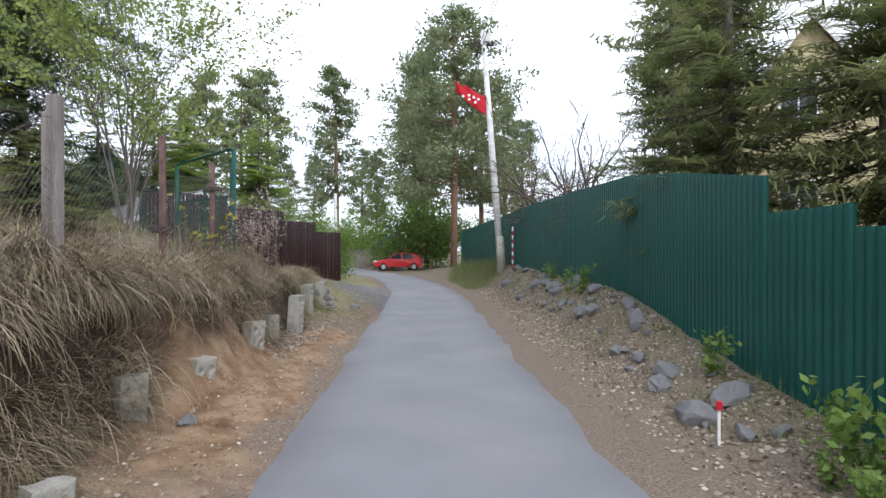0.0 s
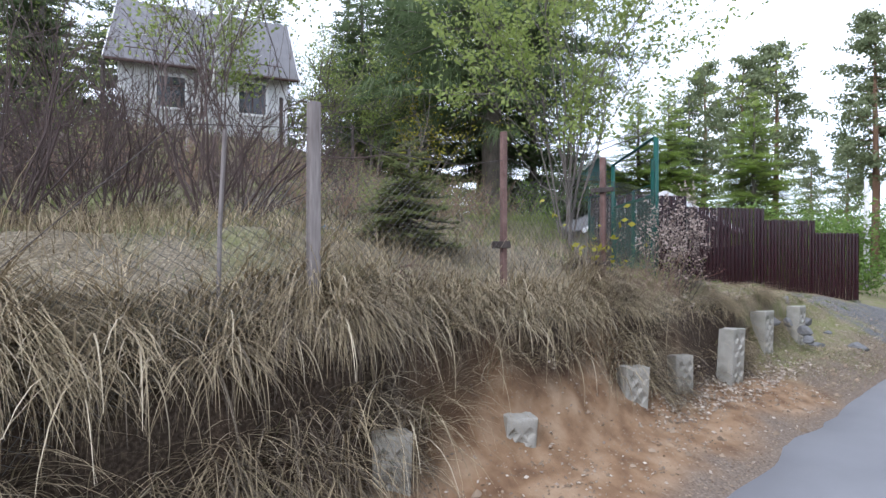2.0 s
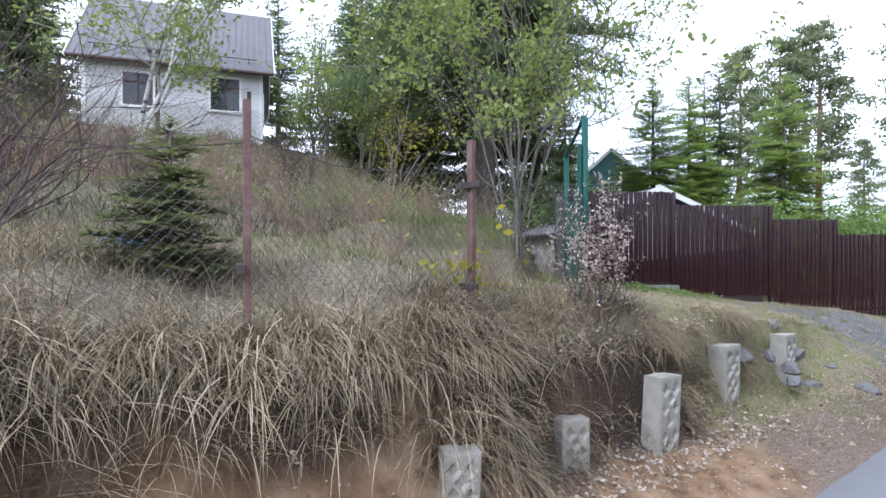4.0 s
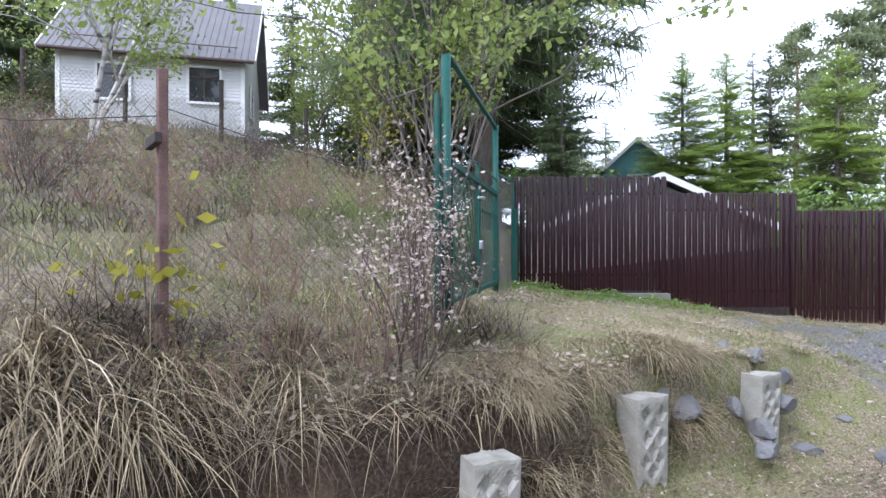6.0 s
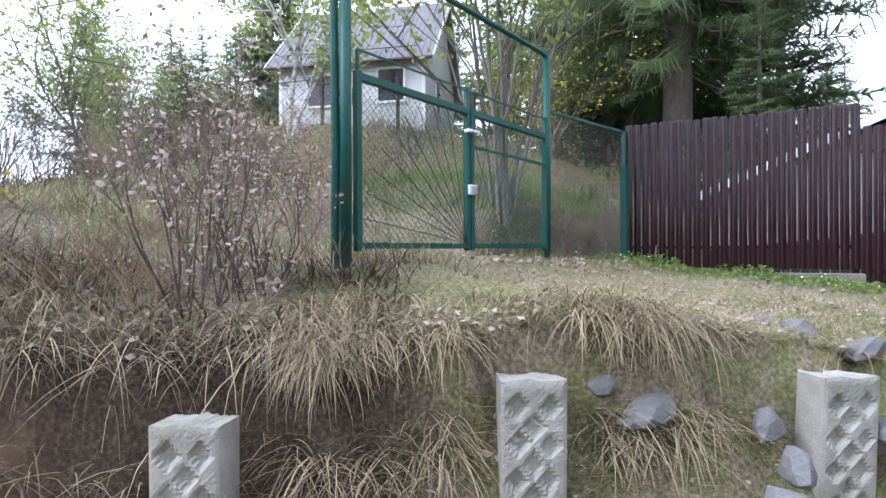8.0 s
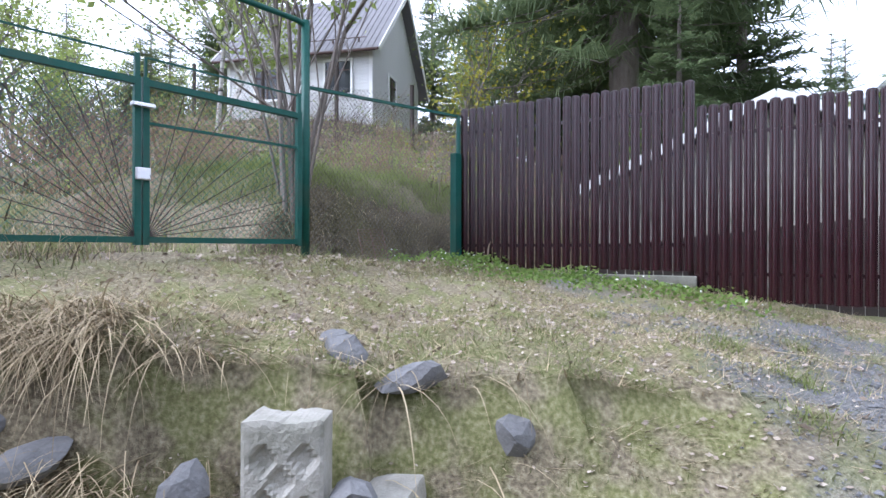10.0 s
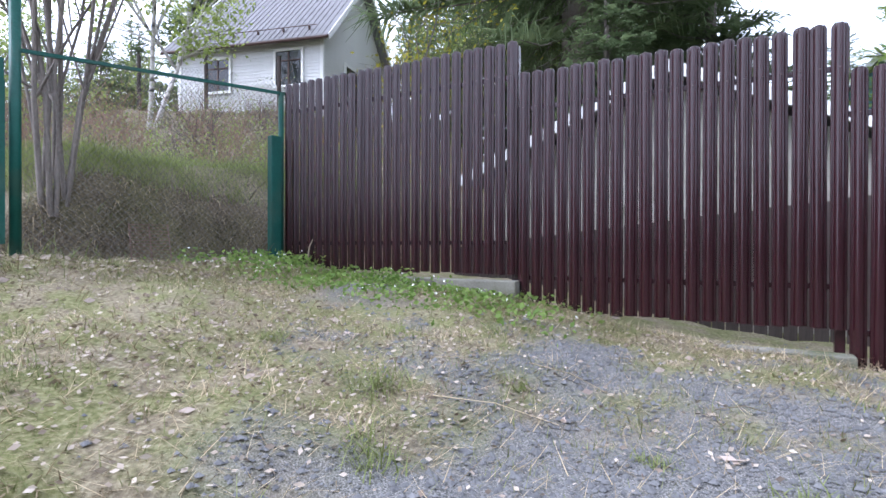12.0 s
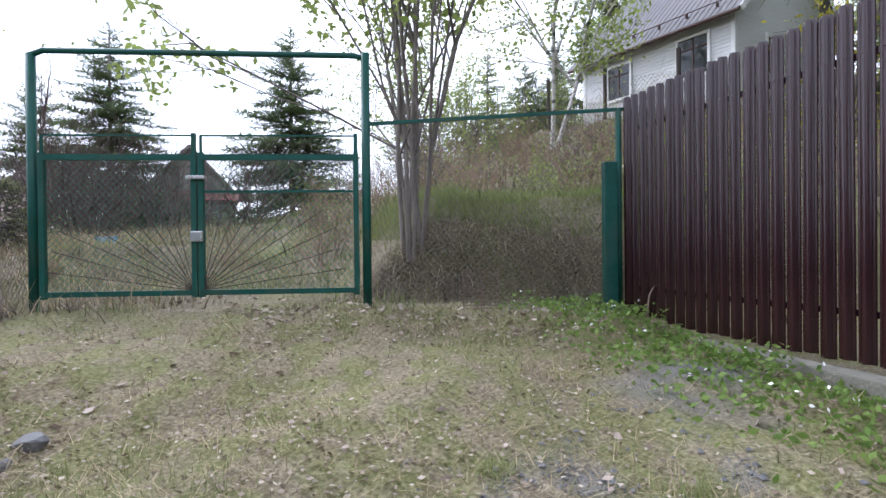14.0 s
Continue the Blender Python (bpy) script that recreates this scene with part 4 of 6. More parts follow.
# fence posts in front of the house
for x, y in ((-20.5, 7.8), (-19.5, 10.6), (-21.4, 5.0), (-18.6, 13.2)):
    z = gz(x, y)
    t = thing("garden_post", "dark round timber garden fence post", "fence post", (x, y, z - 0.2), 0, "garden fence")
    bm = bmesh.new()
    tube(bm, [(0, 0, 0), (0, 0, 2.3)], 0.07, 8)
    part("shaft", bm, M_DARKWOOD, t)
t = thing("garden_netting", "wire netting of the garden fence before the house", "netting", (-21.4, 5.0, gz(-21.4, 5.0)), math.degrees(math.atan2(8.2, 2.8)))
chain_link("chain_link", t, 8.66, 0.1, 1.8, M_WIRE, 0.16, 0.004, 0, 0, gz(-18.6, 13.2) - gz(-21.4, 5.0) + 0.1, gz(-18.6, 13.2) - gz(-21.4, 5.0) + 1.8)


def hut(x, y, z, rz, w, d, h, ridge, wall_mat, roof_mat, name, label, trim=True):
    t = thing(name, label, "hut", (x, y, z), rz)
    bm = bmesh.new()
    f = [bm.verts.new(v) for v in ((-w / 2, 0, 0), (w / 2, 0, 0), (w / 2, 0, h), (0, 0, h + ridge), (-w / 2, 0, h))]
    b = [bm.verts.new((v.co.x, d, v.co.z)) for v in f]
    bm.faces.new(f)
    bm.faces.new(b[::-1])
    for i in (1, 4):
        j = (i + 1) % 5
        bm.faces.new((f[i], b[i], b[j], f[j]))
    part("wall", bm, wall_mat, t)
    ang = math.degrees(math.atan2(ridge, w / 2))
    L = math.hypot(w / 2, ridge) + 0.35
    for s in (-1, 1):
        bm = bmesh.new()
        box(bm, L, d + 0.7, 0.06, s * (w / 4 + 0.1), d / 2, h + ridge / 2 - 0.06, ry=s * ang)
        part("roof", bm, roof_mat, t)
        bm = bmesh.new()
        box(bm, L, 0.04, 0.16, s * (w / 4 + 0.1), -0.34, h + ridge / 2 - 0.1, ry=s * ang)
        part("barge_board", bm, M_WHITE if trim else wall_mat, t)
    return t


ht = hut(-18.6, 29.6, 3.4, 35, 3.4, 4.5, 2.6, 1.5, M_TEAL, M_ROOF, "teal_hut", "teal boarded hut with pale roof edge behind the fence")
window("window", ht, 0, 1.9, 0.9, 0.8, -0.02, M_WHITE, 3)
fh = hut(-16.2, -16.2, 2.3, 155, 5.0, 8, 3.0, 2.7, M_WOODGREY, M_REDROOF, "far_house", "weathered timber house with red-brown roof far across the yard", False)
window("window", fh, -0.9, 1.5, 1.3, 1.5, -0.02, M_WHITE, 3)
window("window", fh, 1.3, 1.5, 1.3, 1.5, -0.02, M_WHITE, 3)
bm = bmesh.new()
box(bm, 6.9, 1.8, 0.08, 0, -0.8, 2.75, rx=22)
part("porch_roof", bm, M_REDROOF, fh)


# ---- green sheet fence ----
def sheet_fence():
    spans = []
    ys = [-6, -2.0, 1.0, 3.2, 4.35, 5.6, 7.7, 9.9, 13.0, 16.5, 20.5, 25, 30, 35]
    tops = {-6: 1.7, -2.0: 1.75, 1.0: 1.85, 3.2: 1.93, 4.35: 2.13, 5.6: 2.52, 7.7: 2.85, 9.9: 3.12, 13.0: 3.2, 16.5: 3.3, 20.5: 3.35, 25: 3.25, 30: 3.1, 35: 2.95}
    for a, b in zip(ys, ys[1:]):
        xa, xb = np.interp(a, FENCE_Y, FENCE_X), np.interp(b, FENCE_Y, FENCE_X)
        d = Vector((xb - xa, b - a, 0))
        t = thing("sheet_fence_panel", "dark green corrugated steel fence panel", "fence", (xa, a, 0), math.degrees(math.atan2(d.y, d.x)), "green sheet fence")
        L = d.length
        n = int(L / 0.115)
        bm = bmesh.new()
        lo, hi = [], []
        step = L / n
        za = gz(xa, a) - 0.12
        zb = gz(xb, b) - 0.12
        sloped = a >= 5.6
        for i in range(n):
            for q, off in ((0.0, 0.0), (0.28, 0.0), (0.42, 0.022), (0.86, 0.022)):
                u = (i + q) * step
                lo.append(bm.verts.new((u, off, za + (zb - za) * u / L)))
                hi.append(bm.verts.new((u, off, tops[a] + (tops[b] - tops[a]) * u / L if sloped else tops[a] + 0.0)))
        for i in range(len(lo) - 1):
            bm.faces.new((lo[i], lo[i + 1], hi[i + 1], hi[i]))
        part("sheet", bm, M_GREENSHEET, t)
        for zr in (0.4, 1.5):
            bm = bmesh.new()
            square_tube(bm, (0, -0.04, za + zr), (L, -0.04, zb + zr), 0.04)
            part("rail", bm, M_GREENSHEET, t)


sheet_fence()


# ---- trees ----
def spruce(name, label, h, radius, bare, mat, seed, whorls=34, twigs=15, droop=0.9, trunk=0.0, width=0.10, bark=None, sag=0.0):
    """A conifer: tapered trunk, whorls of limbs, hanging sprays of needles."""
    rng = np.random.default_rng(seed)
    t = tagged(new(name), label, "tree")
    bm = bmesh.new()
    r = trunk or h * 0.011 + 0.03
    tube(bm, [(0, 0, -0.3), (0.02, 0, h * 0.3), (0, 0.02, h * 0.7), (0, 0, h)], [r * 1.15, r, r * 0.5, 0.02], 9)
    part("trunk", bm, bark or M_BARK, t, smooth=True)
    limbs = Lines()
    base, head, lean, length, wid, drp = [], [], [], [], [], []
    for i in range(whorls):
        u = i / (whorls - 1)
        z = bare * h + (h - bare * h) * u ** 0.92
        reach = radius * (1 - u) ** 0.75 * (0.45 + 0.55 * min(1, u * 6 + 0.35)) + 0.12
        for k in range(int(5 + 4 * (1 - u))):
            a = rng.uniform(0, 6.283)
            L = reach * rng.uniform(0.6, 1.12)
            rise = rng.uniform(-0.25, 0.05) - sag if u < 0.7 else rng.uniform(0.0, 0.5)
            p0 = np.array((0, 0, z + rng.uniform(-0.7, 0.7) * h / whorls))
            tip = p0 + np.array((math.cos(a) * L, math.sin(a) * L, rise * L))
            midp = (p0 + tip) / 2 + np.array((0, 0, -0.06 * L))
            limbs.add([p0, midp, tip], 0.012 + 0.008 * L, 0.004)
            m = max(4, int(twigs * L / radius) + 3)
            q = np.linspace(0.12, 1.0, m)[:, None]
            pts = p0 * (1 - q) ** 2 + 2 * midp * q * (1 - q) + tip * q ** 2
            for sgn in (-1, 1):
                base.append(pts + rng.normal(0, 0.03 * radius * 0.3, pts.shape))
                head.append(a + sgn * rng.uniform(0.4, 1.3, m))
                lean.append(rng.uniform(1.2, 1.7, m))
                length.append(L * rng.uniform(0.20, 0.40, m) * (1.15 - q[:, 0] * 0.5) + 0.08)
                wid.append(np.full(m, width * (0.5 + L / radius)))
                drp.append(rng.uniform(0.2, droop * 1.6, m))
    tagged(limbs.build("limbwork", bark or M_BARK, t), kind="stuff")
    v, f = blades(np.concatenate(base), np.concatenate(head), np.concatenate(lean), np.concatenate(length), np.concatenate(wid), np.concatenate(drp), 2)
    tagged(soup("crown", v, f, mat, t), kind="stuff")
    return t


def pine(name, label, h, radius, bare, seed, limbs_n=46, puff=0.34):
    """A Scots pine: bare trunk, crooked limbs and tufted crown with gaps."""
    rng = np.random.default_rng(seed)
    t = tagged(new(name), label, "tree")
    bm = bmesh.new()
    r = h * 0.010 + 0.04
    tube(bm, [(0, 0, -0.3), (0.1, 0, h * 0.35), (0, 0.12, h * 0.7), (0.05, 0, h)], [r * 1.15, r, r * 0.55, 0.03], 9)
    part("trunk", bm, M_PINEBARK, t, smooth=True)
    ln = Lines()
    cs = []
    for i in range(limbs_n):
        u = (i + rng.uniform(0, 1)) / limbs_n
        z = h * (bare + (1 - bare) * u)
        a = rng.uniform(0, 6.283)
        L = radius * (0.55 + 1.2 * u - 1.65 * u * u) * rng.uniform(0.4, 1.15) + 0.25
        p0 = np.array((0, 0, z - 0.1 * L))
        tip = p0 + np.array((math.cos(a) * L, math.sin(a) * L, L * rng.uniform(-0.05, 0.4)))
        mid = (p0 + tip) / 2 + np.array((0, 0, -0.08 * L))
        ln.add([p0, mid, tip], 0.02 + 0.012 * L, 0.01)
        for q in rng.uniform(0.45, 1.05, 6):
            c = p0 * (1 - q) ** 2 + 2 * mid * q * (1 - q) + tip * q ** 2 + rng.normal(0, 0.13 * L + 0.1, 3) * (1, 1, 0.5)
            n = 30
            cs.append(c + rng.normal(0, puff, (n, 3)) * (1, 1, 0.5))
    tagged(ln.build("limbwork", M_PINEBARK, t), kind="stuff")
    v, f = leaf_quads(np.concatenate(cs), 0.15, rng, 1.0)
    tagged(soup("crown", v, f, M_PINE, t), kind="stuff")
    return t


def grow(ln, tips, p, d, L, r, depth, rng, split, spread, up):
    """Branches that fork."""
    pts = [p]
    for i in range(3):
        d = d + rng.normal(0, 0.13, 3) + np.array((0, 0, up))
        d /= np.linalg.norm(d)
        p = p + d * L / 3
        pts.append(p)
    ln.add(pts, r, r * 0.6, 5 if r > 0.02 else 3)
    if depth == 0:
        tips.append((pts[1], p))
        return
    tips.append((pts[2], p))
    for _ in range(split):
        nd = d + rng.normal(0, spread, 3)
        nd /= np.linalg.norm(nd)
        q = pts[rng.integers(1, 4)]
        grow(ln, tips, q, nd, L * rng.uniform(0.55, 0.85), r * 0.55, depth - 1, rng, split, spread, up)


def leafy(name, label, h, stems, mat, seed, bark, leaves=6, leaf=0.05, depth=3, split=3, spread=0.45, lean=0.25, r=0.05, up=0.06, category="tree", scatter=0.12):
    """A tree or shrub of several stems with forks and single leaves."""
    rng = np.random.default_rng(seed)
    t = tagged(new(name), label, category)
    ln, tips = Lines(), []
    for s in range(stems):
        a = 6.283 * s / stems + rng.uniform(-0.4, 0.4)
        d = np.array((math.cos(a) * lean * rng.uniform(0.3, 1.3), math.sin(a) * lean * rng.uniform(0.3, 1.3), 1.0))
        d /= np.linalg.norm(d)
        o = np.array((math.cos(a), math.sin(a), 0)) * 0.02 * stems * r / 0.05
        o[2] = -0.15
        grow(ln, tips, o, d, h * 0.42 * rng.uniform(0.8, 1.15), r * rng.uniform(0.7, 1.2), depth, rng, split, spread, up)
    tagged(ln.build("branchwork", bark, t), kind="stuff")
    if leaves:
        a = np.array([x[0] for x in tips])
        b = np.array([x[1] for x in tips])
        q = rng.uniform(0, 1.1, (len(a), leaves))[..., None]
        c = (a[:, None] * (1 - q) + b[:, None] * q + rng.normal(0, scatter, (len(a), leaves, 3))).reshape(-1, 3)
        v, f = leaf_quads(c, leaf, rng, 0.8)
        tagged(soup("foliage", v, f, mat, t), kind="stuff")
    return t


def stand(ob, x, y, rz=0.0, s=1.0, sink=0.1):
    ob.matrix_basis = pose(x, y, gz(x, y) - sink, 0, 0, rz) @ Matrix.Scale(s, 4)
    return ob


def plant(ob, places, group):
    """The first stands, the others are copies of it."""
    for i, (x, y, rz, s) in enumerate(places):
        if i == 0:
            tagged(stand(ob, x, y, rz, s), group=group)
        else:
            c = copy_thing(ob, Matrix.Identity(4))
            c.matrix_basis = pose(x, y, gz(x, y) - 0.1, 0, 0, rz) @ Matrix.Scale(s, 4)


def polar(cx, cy, bearing, d):
    a = radians(bearing)
    return cx - math.sin(a) * d, cy + math.cos(a) * d


big = spruce("large_spruce", "huge old spruce with a bare grey trunk and drooping branches", 30, 6.4, 0.17, M_NEEDLE, 3, 42, 62, 1.7, 0.42, 0.06, sag=0.28)
stand(big, -17.5, 19.8)
forest_a = spruce("spruce", "dark green spruce at the edge of the wood", 15, 3.1, 0.05, M_NEEDLE, 5, 40, 26, 1.0, 0, 0.11)
plant(forest_a, [(*polar(0.3, 5.4, 93, 36), 10, 0.95), (*polar(0.3, 5.4, 72.5, 39), 40, 1.0), (*polar(0.3, 5.4, 64, 33), 80, 1.1), (*polar(0.3, 5.4, 60, 31), 140, 1.25), (*polar(0.3, 5.4, 57, 36), 170, 1.4),
                 (*polar(-0.28, 9.75, 52, 24), 25, 1.05), (*polar(-0.28, 9.75, 57.5, 27), 200, 1.2), (*polar(0.3, 5.4, 29.5, 44), 240, 0.95), (*polar(-0.2, 9, 30.0, 40), 320, 0.95),
                 (*polar(-0.2, 9, 105, 46), 60, 1.1), (*polar(-0.5, 11.6, 114, 44), 15, 1.05), (*polar(-0.5, 11.6, 109, 48), 75, 1.1), (*polar(-1.4, 14.9, 91, 42), 130, 1.15),
                 (*polar(-3.1, 16.3, 128, 40), 280, 0.95),
                 (*polar(-1.9, 15.8, 119, 34), 300, 0.7), (-12.2, 19.0, 77, 0.45), (*polar(-0.5, 11.6, 50, 55), 33, 1.15), (*polar(-0.5, 11.6, 46.5, 48), 190, 0.9), (*polar(-1.4, 14.9, 53, 62), 111, 1.25), (*polar(0, 2.5, 82, 40), 20, 1.1), (*polar(0, 2.5, 88, 30), 50, 0.9), (*polar(0, 0, 52, 38), 11, 1.2), (*polar(0, 0, 58, 42), 71, 1.2)], "spruces of the wood")
broad = spruce("broad_spruce", "full broad spruce beyond the gate", 11.0, 4.3, 0.04, M_NEEDLE, 15, 44, 48, 0.9, 0, 0.09)
plant(broad, [(*polar(-3.1, 16.3, 164.5, 30), 220, 1.0), (*polar(-3.1, 16.3, 148.5, 27), 250, 0.95), (*polar(-3.1, 16.3, 170, 40), 20, 1.0), (*polar(-1.9, 15.8, 122, 30), 90, 0.7)], "spruces beyond the gate")
larch = spruce("larch", "bright green young larch with soft needles", 9.8, 2.9, 0.03, M_LARCH, 9, 56, 52, 0.3, 0, 0.055)
plant(larch, [(-15.4, 28.6, 0, 1.0), (-15.2, 31.4, 90, 1.05), (*polar(0.43, 2.58, 21.2, 31), 200, 0.95)], "young larches")
pine_a = pine("pine", "tall Scots pine with a bare reddish trunk", 19, 3.2, 0.36, 21, 52)
plant(pine_a, [(*polar(0, 0, 11.3, 47), 0, 0.9), (*polar(0, 0, 3.0, 56), 60, 1.05), (*polar(0, 0, 20.5, 50), 120, 0.85), (*polar(0.3, 5.4, 26.5, 52), 240, 0.95), (*polar(0.3, 5.4, 20.5, 48), 300, 0.95),
               (*polar(0, 0, -6.5, 52), 20, 0.85), (*polar(0, 0, -8.5, 55), 80, 0.75), (*polar(0, 0, 8.5, 70), 140, 0.75), (*polar(0, 0, 7, 62), 200, 0.7), (*polar(0, 0, 13.5, 75), 260, 0.7), (*polar(0, 0, -24, 30), 320, 0.95), (*polar(0, 0, -27, 34), 10, 1.0), (*polar(0, 0, 16, 80), 45, 0.7)], "pines along the lane")
pine_b = pine("pine", "broad old pine with a dense crown beside the lane", 18.5, 5.6, 0.30, 33, 80, 0.42)
plant(pine_b, [(0.75, 38.5, 0, 1.0), (-1.6, 53, 100, 1.15), (3.2, 44, 200, 0.85)], "pines along the lane")
fs = spruce("garden_spruce", "dense dark spruce hanging over the green fence", 8.6, 2.0, 0.10, M_NEEDLE2, 41, 40, 30, 1.1, 0, 0.035)
plant(fs, [(5.1, 9.6, 0, 1.0), (5.4, 12.6, 90, 1.0), (5.75, 6.9, 200, 0.95), (7.9, 7.6, 300, 1.0)], "spruces behind the green fence")
sfir = spruce("small_fir", "little green fir in the dry meadow", 1.1, 0.56, 0.03, M_NEEDLE2, 44, 17, 18, 0.3, 0.015, 0.026)
stand(sfir, -4.5, 6.04, 0, 1.0, 0.02)
ms = leafy("multi_stem_tree", "grey tree of many stems with first leaves behind the gate", 9.3, 9, M_LEAF, 51, M_BARK, 26, 0.055, 3, 3, 0.32, 0.20, 0.027, 0.09, scatter=0.1)
stand(ms, -7.1, 12.15)
bi = leafy("birch", "slender white birch with fresh yellow-green leaves", 9.0, 2, M_LEAF, 53, M_BIRCHBARK, 30, 0.085, 3, 4, 0.5, 0.08, 0.11, 0.03, scatter=0.22)
stand(bi, -18.5, 7.0)
ytree = leafy("yellow_tree", "small tree covered in yellow-green spring leaves", 6.0, 3, M_LEAFY, 55, M_BARK, 10, 0.06, 3, 3, 0.5, 0.2, 0.05, scatter=0.2)
stand(ytree, *polar(0.4, 3.9, 57.4, 20))
dtree = leafy("leafy_tree", "broadleaf tree with light spring foliage", 8.0, 4, M_LEAF, 57, M_BARK, 16, 0.085, 3, 4, 0.5, 0.25, 0.08, scatter=0.24)
plant(dtree, [(*polar(0.4, 3.9, 61, 27), 90, 0.9), (*polar(0.4, 3.9, 66, 31), 10, 1.0), (*polar(-0.5, 11.6, 104, 30), 260, 0.8), (*polar(-0.5, 11.6, 118, 26), 300, 0.9), (*polar(-1.4, 14.9, 116, 32), 340, 0.9),
              (*polar(-3.1, 16.3, 122, 34), 20, 0.9), (*polar(-0.2, 9, 42, 55), 45, 1.2), (*polar(-0.5, 11.6, 49.5, 44), 75, 1.2), (*polar(-0.5, 11.6, 121, 22), 15, 0.9)], "light green broadleaf trees")
gtree = leafy("green_tree", "dense green broadleaf bush beside the red car", 7.0, 6, M_LEAFD, 59, M_BARK, 15, 0.14, 3, 4, 0.55, 0.45, 0.07, 0.0, scatter=0.5)
plant(gtree, [(*polar(0, 0, 3.2, 47), 0, 1.05), (*polar(0, 0, 0.6, 50), 90, 0.95), (*polar(0, 0, 6.5, 60), 180, 0.8), (*polar(0, 0, -3.5, 52), 240, 0.7), (*polar(0, 0, 10, 66), 300, 0.8), (*polar(-0.5, 11.6, 107, 36), 30, 0.6), (-13.0, 20.2, 60, 0.55), (-9.5, 22.5, 60, 0.42), (-7.4, 24.0, 120, 0.45), (-11.5, 24.5, 10, 0.5), (-6.2, 26.5, 200, 0.5), (*polar(0, 0, 14, 66), 15, 0.8), (*polar(0, 0, 17, 64), 85, 0.85), (*polar(0, 0, 20, 68), 155, 0.9), (*polar(0, 0, 23, 62), 225, 0.9), (*polar(0, 0, 26, 64), 295, 0.9), (*polar(0, 0, 29, 60), 5, 0.95), (*polar(0, 0, 11.5, 72), 65, 0.7), (*polar(0, 0, -6, 58), 125, 0.7)], "green bushes beyond the lane")
bare = leafy("bare_tree", "bare spreading apple tree with dark twigs", 4.6, 4, M_LEAF, 61, M_TWIG, 1, 0.03, 4, 3, 0.6, 0.5, 0.07, 0.0)
plant(bare, [(5.0, 18.5, 0, 1.5), (4.4, 21.5, 120, 1.3), (5.4, 24.5, 200, 1.5), (4.6, 15.5, 120, 0.9), (*polar(-3.1, 16.3, 172, 20), 60, 1.3)], "bare fruit trees")
shrub = leafy("bare_shrub", "tall leafless shrub with many reddish-brown stems", 2.9, 16, M_TWIG, 63, M_TWIG, 1, 0.012, 3, 3, 0.38, 0.6, 0.016, 0.07, "shrub")
plant(shrub, [(-5.9, 4.5, 0, 1.2), (-6.4, 2.5, 90, 1.15), (-7.6, 3.4, 180, 1.1), (-7.0, 0.6, 260, 1.15), (-9.5, 4.2, 300, 1.0), (-9.2, 1.2, 30, 1.1), (*polar(-3.1, 16.3, 169, 19), 70, 1.2), (*polar(-3.1, 16.3, 174, 16), 100, 1.5), (*polar(-3.1, 16.3, 177, 20), 40, 1.5), (-13, 6.5, 10, 0.8), (-14, 10.5, 99, 0.8), (-15.8, 3.6, 150, 0.9), (-17.2, 4.4, 200, 0.9), (-16.8, 11.2, 260, 0.7), (-18.0, 2.2, 320, 1.0), (-13.5, 2.6, 20, 0.9)], "leafless shrubs on the slope")
brush = leafy("brown_shrub", "low dry shrub with thin pale brown twigs", 1.5, 22, M_LEAF, 67, material("pale_twig", (0.20, 0.12, 0.085), (0.34, 0.24, 0.18), 0.9, 8, 60, 0, island=0.6), 1, 0.02, 3, 2, 0.35, 0.5, 0.010, 0.08, "shrub")
plant(brush, [(-7.7, 9.7, 0, 1.0), (-8.6, 8.6, 50, 1.0), (-9.4, 10.6, 100, 1.1), (-6.9, 8.5, 150, 0.7), (-10.5, 12.5, 200, 1.2), (-11.5, 9.0, 250, 1.2), (-4.4, 9.2, 20, 0.6), (-3.5, 9.1, 80, 0.55), (-3.2, 8.6, 10, 0.5), (-3.4, 9.6, 130, 0.6), (-14, 14.5, 30, 1.4), (-12.5, 16, 60, 1.3), (-11.4, 13.2, 75, 1.4), (-12.6, 11.5, 140, 1.3), (-9.0, 10.2, 190, 1.0), (-13.5, 12.8, 230, 1.4), (-10.8, 7.6, 270, 1.0), (-15.5, 12.2, 20, 1.5), (-16.2, 10.2, 80, 1.5), (-15.2, 8.4, 160, 1.4), (-16.6, 7.0, 210, 1.5), (-14.6, 6.0, 250, 1.4), (-16.0, 4.6, 310, 1.5), (-14.2, 3.6, 40, 1.5), (-17.8, 12.8, 100, 1.3), (-17.4, 9.0, 120, 1.3), (-18.2, 5.6, 170, 1.4), (-12.6, 4.6, 220, 1.2), (-13.0, 8.4, 280, 1.2), (-16.0, 2.6, 10, 1.6), (-13.2, 1.6, 60, 1.5)], "dry shrubs on the slope")
willow = leafy("budding_shrub", "young shrub with pale silvery buds beside the gate", 1.85, 12, M_BLOSSOM, 71, M_TWIG, 7, 0.019, 3, 2, 0.3, 0.35, 0.010, 0.1, "shrub", 0.02)
plant(willow, [(-3.35, 9.85, 0, 1.0), (-3.6, 10.1, 120, 0.85)], "budding shrubs")
shoot = leafy("leafy_shoot", "fresh green leafy shoot at the roadside", 1.0, 3, M_LEAFD, 73, M_GRASS, 7, 0.055, 2, 2, 0.4, 0.25, 0.008, 0.1, "plant", 0.05)
